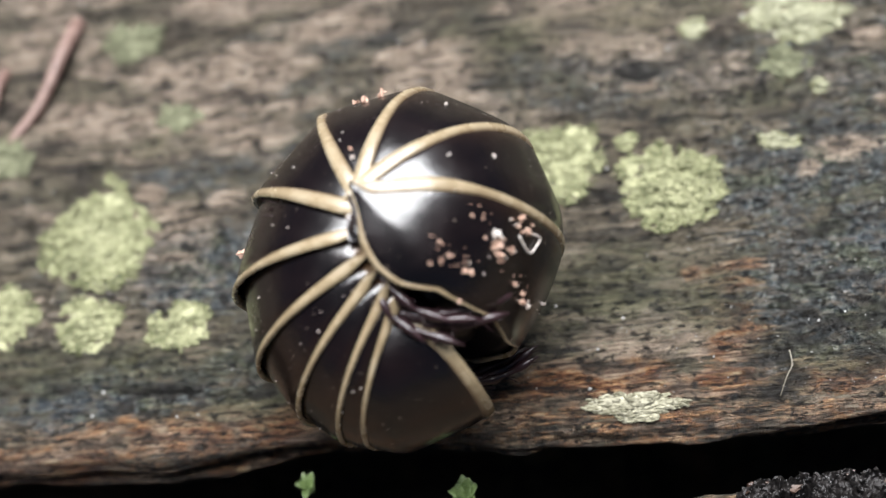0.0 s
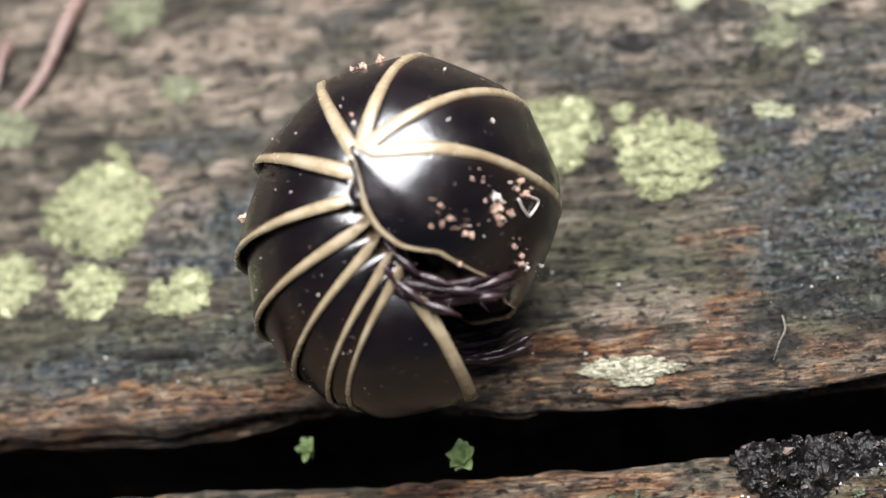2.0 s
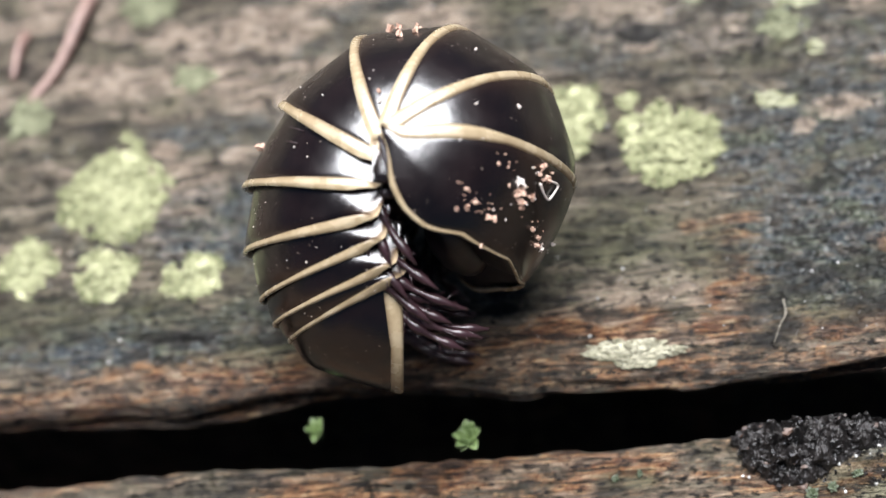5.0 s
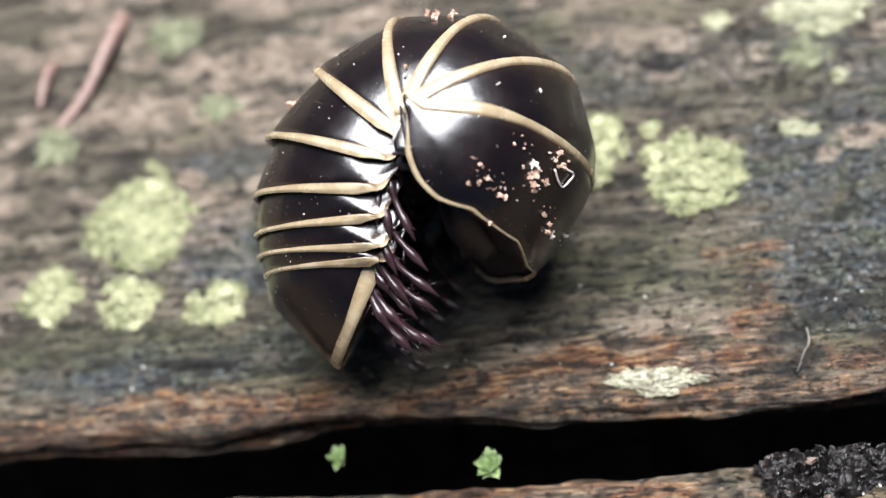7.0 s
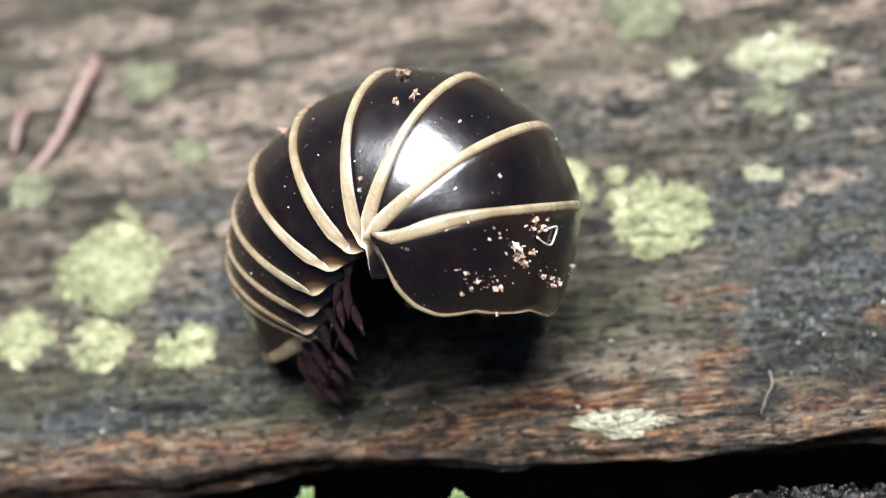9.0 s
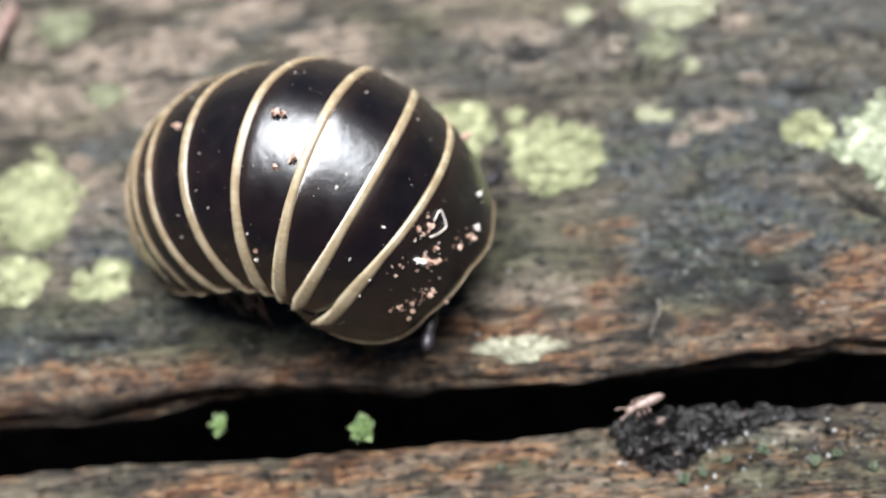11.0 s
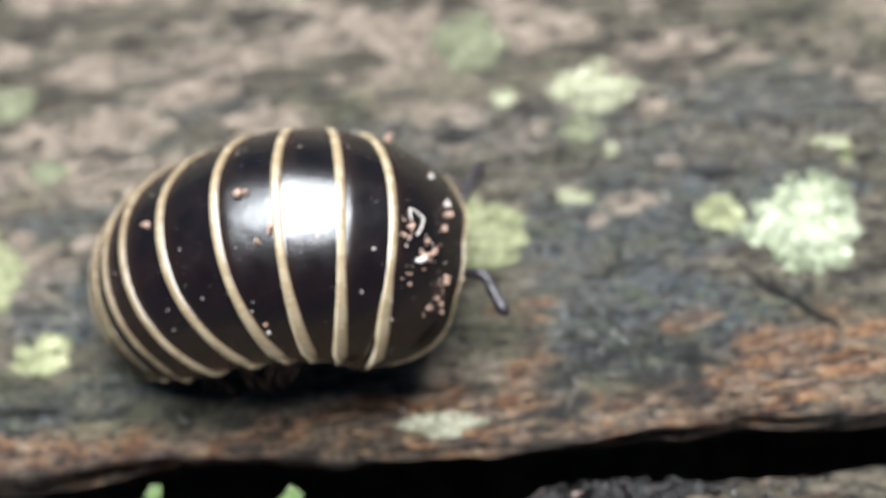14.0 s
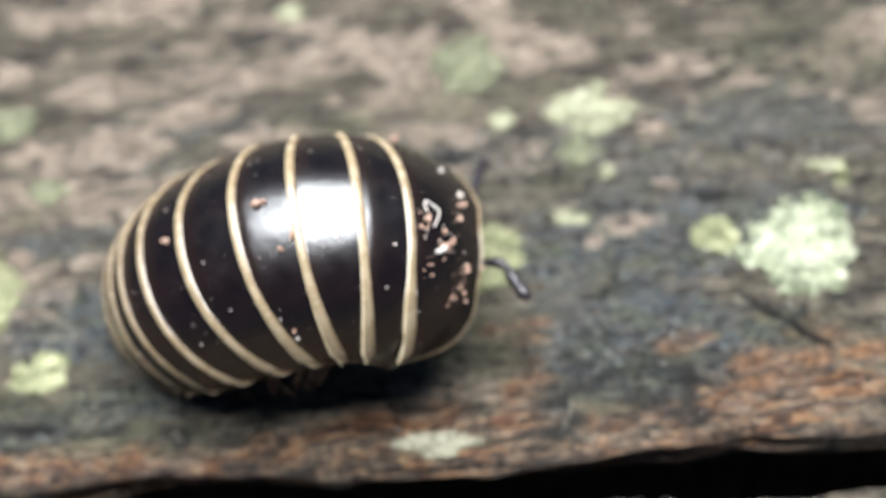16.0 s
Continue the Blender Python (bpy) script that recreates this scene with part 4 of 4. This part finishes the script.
# a tiny springtail that runs over the soil clump
springtail = thing("springtail", (18, -7.6, -0.9), "tiny pink springtail walking over black soil", "springtail")
sv, sf = BALL_3
ring = 1 + 0.06 * np.cos(sv[:, 0] * 16)
link_mesh("abdomen", sv * np.array([0.52, 0.17, 0.16]) * np.stack([np.ones_like(ring), ring, ring], 1) + np.array([-0.12, 0, 0.19]), sf, PINK, springtail)
link_mesh("head", sv * np.array([0.17, 0.13, 0.12]) + np.array([0.46, 0, 0.19]), sf, PINK, springtail)
for side in (-1, 1):
    v, f = tube(bend([(0.55, side * 0.05, 0.22), (0.72, side * 0.14, 0.27), (0.92, side * 0.2, 0.22)], 9), [0.03 - 0.0015 * i for i in range(9)], 6)
    link_mesh("antenna", v, outward(v, f), PINK, springtail)
    for x in (0.28, 0.12, -0.06):
        v, f = tube(bend([(x, side * 0.1, 0.13), (x + 0.03, side * 0.26, 0.15), (x + 0.02, side * 0.3, 0.0)], 8), [0.024] * 8, 6)
        link_mesh("leg", v, outward(v, f), PINK, springtail)

# ---- what moves ----
# seconds; place of the front shield's centre (mm) and its turn as a rotation vector
BODY = [
    (0.0, 0.051, -1.553, 4.784, -0.695, 1.547, -1.499),
    (3.0, 0.134, -1.534, 4.895, -0.698, 1.568, -1.456),
    (5.5, 0.439, -1.232, 5.329, -0.696, 1.708, -1.393),
    (6.0, 0.381, -0.067, 5.048, -0.687, 1.658, -1.550),
    (6.5, 0.464, 0.185, 5.204, -0.649, 1.726, -1.493),
    (7.0, 0.488, 0.270, 5.206, -0.667, 1.725, -1.512),
    (7.5, 0.553, 0.143, 5.515, -0.594, 1.822, -1.483),
    (8.0, 1.015, 0.249, 5.610, -0.636, 1.757, -1.392),
    (10.5, 0.829, -1.869, 2.740, 0.039, 1.277, -0.514),
    (11.0, 1.165, -1.558, 2.531, 0.040, 1.162, -0.395),
    (12.0, 1.976, -1.576, 2.652, -0.014, 1.083, -0.180),
    (13.0, 2.619, -1.148, 2.789, -0.073, 0.926, -0.013),
    (14.5, 3.552, -0.732, 2.918, -0.169, 0.817, 0.116),
    (16.0, 4.031, -0.415, 2.987, -0.204, 0.797, 0.168),
]
# seconds; how far each joint is uncurled, front half and rear half of the body; then the sideways bow and the twist
OPEN_FRONT = [
    (0.0, -0.499, -0.448, -0.359, -0.028, 0.297),
    (3.0, -0.483, -0.471, -0.383, 0.013, 0.315),
    (5.5, -0.408, -0.384, -0.247, 0.053, 0.435),
    (6.0, -0.442, -0.436, -0.249, 0.178, 0.451),
    (6.5, -0.421, -0.519, -0.203, 0.177, 0.419),
    (7.0, -0.499, -0.307, -0.206, 0.124, 0.464),
    (7.5, -0.420, -0.408, -0.192, 0.210, 0.508),
    (8.0, -0.409, -0.317, -0.103, 0.246, 0.555),
    (10.5, 0.179, 0.181, 0.159, 0.466, 0.793),
    (11.0, 0.268, 0.228, 0.213, 0.392, 0.796),
    (12.0, 0.265, 0.247, 0.239, 0.535, 0.812),
    (13.0, 0.303, 0.347, 0.310, 0.514, 0.825),
    (14.5, 0.344, 0.373, 0.425, 0.607, 0.873),
    (16.0, 0.371, 0.336, 0.437, 0.644, 0.873),
]
OPEN_REAR = [
    (0.0, 0.453, 0.337, 0.482, 0.525, -0.724, 0.393, 0.223),
    (3.0, 0.563, 0.371, 0.661, 0.737, -0.604, 0.434, 0.222),
    (5.5, 0.605, 0.585, 0.908, 0.574, -0.723, 0.431, 0.429),
    (6.0, 0.612, 0.709, 0.822, 0.547, -0.637, 0.481, 0.387),
    (6.5, 0.646, 0.715, 0.955, 0.634, -0.622, 0.467, 0.370),
    (7.0, 0.654, 0.697, 1.024, 0.691, -0.646, 0.494, 0.380),
    (7.5, 0.659, 0.757, 0.983, 0.758, -0.542, 0.497, 0.487),
    (8.0, 0.738, 0.782, 0.981, 0.438, -0.703, 0.462, 0.606),
    (10.5, 0.810, 0.829, 0.813, 0.786, 0.761, 0.080, 0.163),
    (11.0, 0.947, 0.903, 0.821, 0.797, 0.811, -0.193, 0.229),
    (12.0, 0.954, 0.827, 0.828, 0.866, 0.862, -0.480, 0.319),
    (13.0, 0.992, 0.950, 0.884, 0.830, 0.777, -0.680, 0.279),
    (14.5, 0.969, 0.876, 0.777, 0.809, 0.913, -0.700, 0.361),
    (16.0, 0.934, 0.920, 0.800, 0.735, 0.722, -0.608, 0.468),
]


def glide(rows, t):
    """Values at t on a smooth line through the rows."""
    ts = [r[0] for r in rows]
    vs = [np.array(r[1:]) for r in rows]
    if t <= ts[0]:
        return vs[0]
    if t >= ts[-1]:
        return vs[-1]
    i = max(j for j in range(len(ts) - 1) if ts[j] <= t)

    def slope(j):
        if j in (0, len(ts) - 1):
            return vs[0] * 0
        a, b = (vs[j] - vs[j - 1]) / (ts[j] - ts[j - 1]), (vs[j + 1] - vs[j]) / (ts[j + 1] - ts[j])
        return np.where(a * b > 0, 2 * a * b / np.where(a * b > 0, a + b, 1), 0)

    h = ts[i + 1] - ts[i]
    u = (t - ts[i]) / h
    return ((2 * u ** 3 - 3 * u * u + 1) * vs[i] + (u ** 3 - 2 * u * u + u) * h * slope(i) + (3 * u * u - 2 * u ** 3) * vs[i + 1] + (u ** 3 - u * u) * h * slope(i + 1))


def about_y(a):
    return Matrix.Rotation(-a, 4, "Y")


def chain(t):
    """Poses of all plates at t, in millimetres."""
    b, front, rear = glide(BODY, t), glide(OPEN_FRONT, t), glide(OPEN_REAR, t)
    opened, (bow, twist) = (*front, *rear[:5]), rear[5:]
    turn = Vector(b[3:6])
    m = Matrix.Translation(Vector(b[:3])) @ Matrix.Rotation(turn.length, 4, turn.normalized())
    out = [m]
    for k in range(N - 1):
        full = (ARC[k] + ARC[k + 1]) / 2
        r = R * (HINGE + HINGE_STEP * k / 9)
        h = Vector((-r * math.sin(ARC[k] / 2), 0, r * math.cos(ARC[k] / 2)))
        m = m @ Matrix.Translation(h) @ about_y(-float(opened[k]) * full) @ Matrix.Rotation(0.1 * bow, 4, "Z") @ Matrix.Rotation(0.1 * twist, 4, "X") @ Matrix.Translation(-h) @ about_y(full)
        out.append(m)
    return out


def motions():
    times = [0.5 * i for i in range(33)]
    poses = [chain(t) for t in times]
    roots = [Vector((p[4].translation.x, p[4].translation.y, 0)) for p in poses]
    walk(millipede, [(t, Matrix.Translation(r * MM)) for t, r in zip(times, roots)])

    def local(m, r):
        m = Matrix.Translation(-r) @ m
        m.translation *= MM
        return m

    for k, plate in enumerate(plates):
        walk(plate, [(t, local(p[k], r)) for t, p, r in zip(times, poses, roots)])
    walk(head, [(t, local(p[0], r)) for t, p, r in zip(times, poses, roots)])
    for feeler, sway in zip(feelers, (1, -1)):
        rows = []
        for t in [0.5 * i for i in range(33)]:
            out = min(1, max(0, (t - 8.4) / 5.8))
            out = 1 - (1 - out) ** 2
            back = 3.2 * (1 - out)
            turn = 7 * math.sin(t * 3.1 + sway) * out
            rows.append((t, pose(back * s * MM, 0, -back * c * MM, 0, 0, turn)))
        walk(feeler, rows)
    walk(springtail, [(0.0, pose(0.0182, -0.0078, -0.0009, 0, 0, 170)), (9.0, pose(0.0160, -0.0077, -0.0008, 0, 0, 170)), (10.3, pose(0.0119, -0.0077, -0.0001, 0, 0, 150)), (10.5, pose(0.0114, -0.0076, 0.0, 0, 0, 175)),
                      (10.8, pose(0.0106, -0.0075, 0.0001, 0, 0, 185)), (11.1, pose(0.0098, -0.0077, 0.0, 0, 0, 215)), (11.4, pose(0.0095, -0.0085, -0.0003, 0, 0, 250)), (11.8, pose(0.0092, -0.0092, -0.0010, 0, 0, 255)),
                      (13.0, pose(0.0085, -0.0112, -0.0010, 0, 0, 250)), (16.0, pose(0.0075, -0.0160, -0.0010, 0, 0, 250))])


motions()
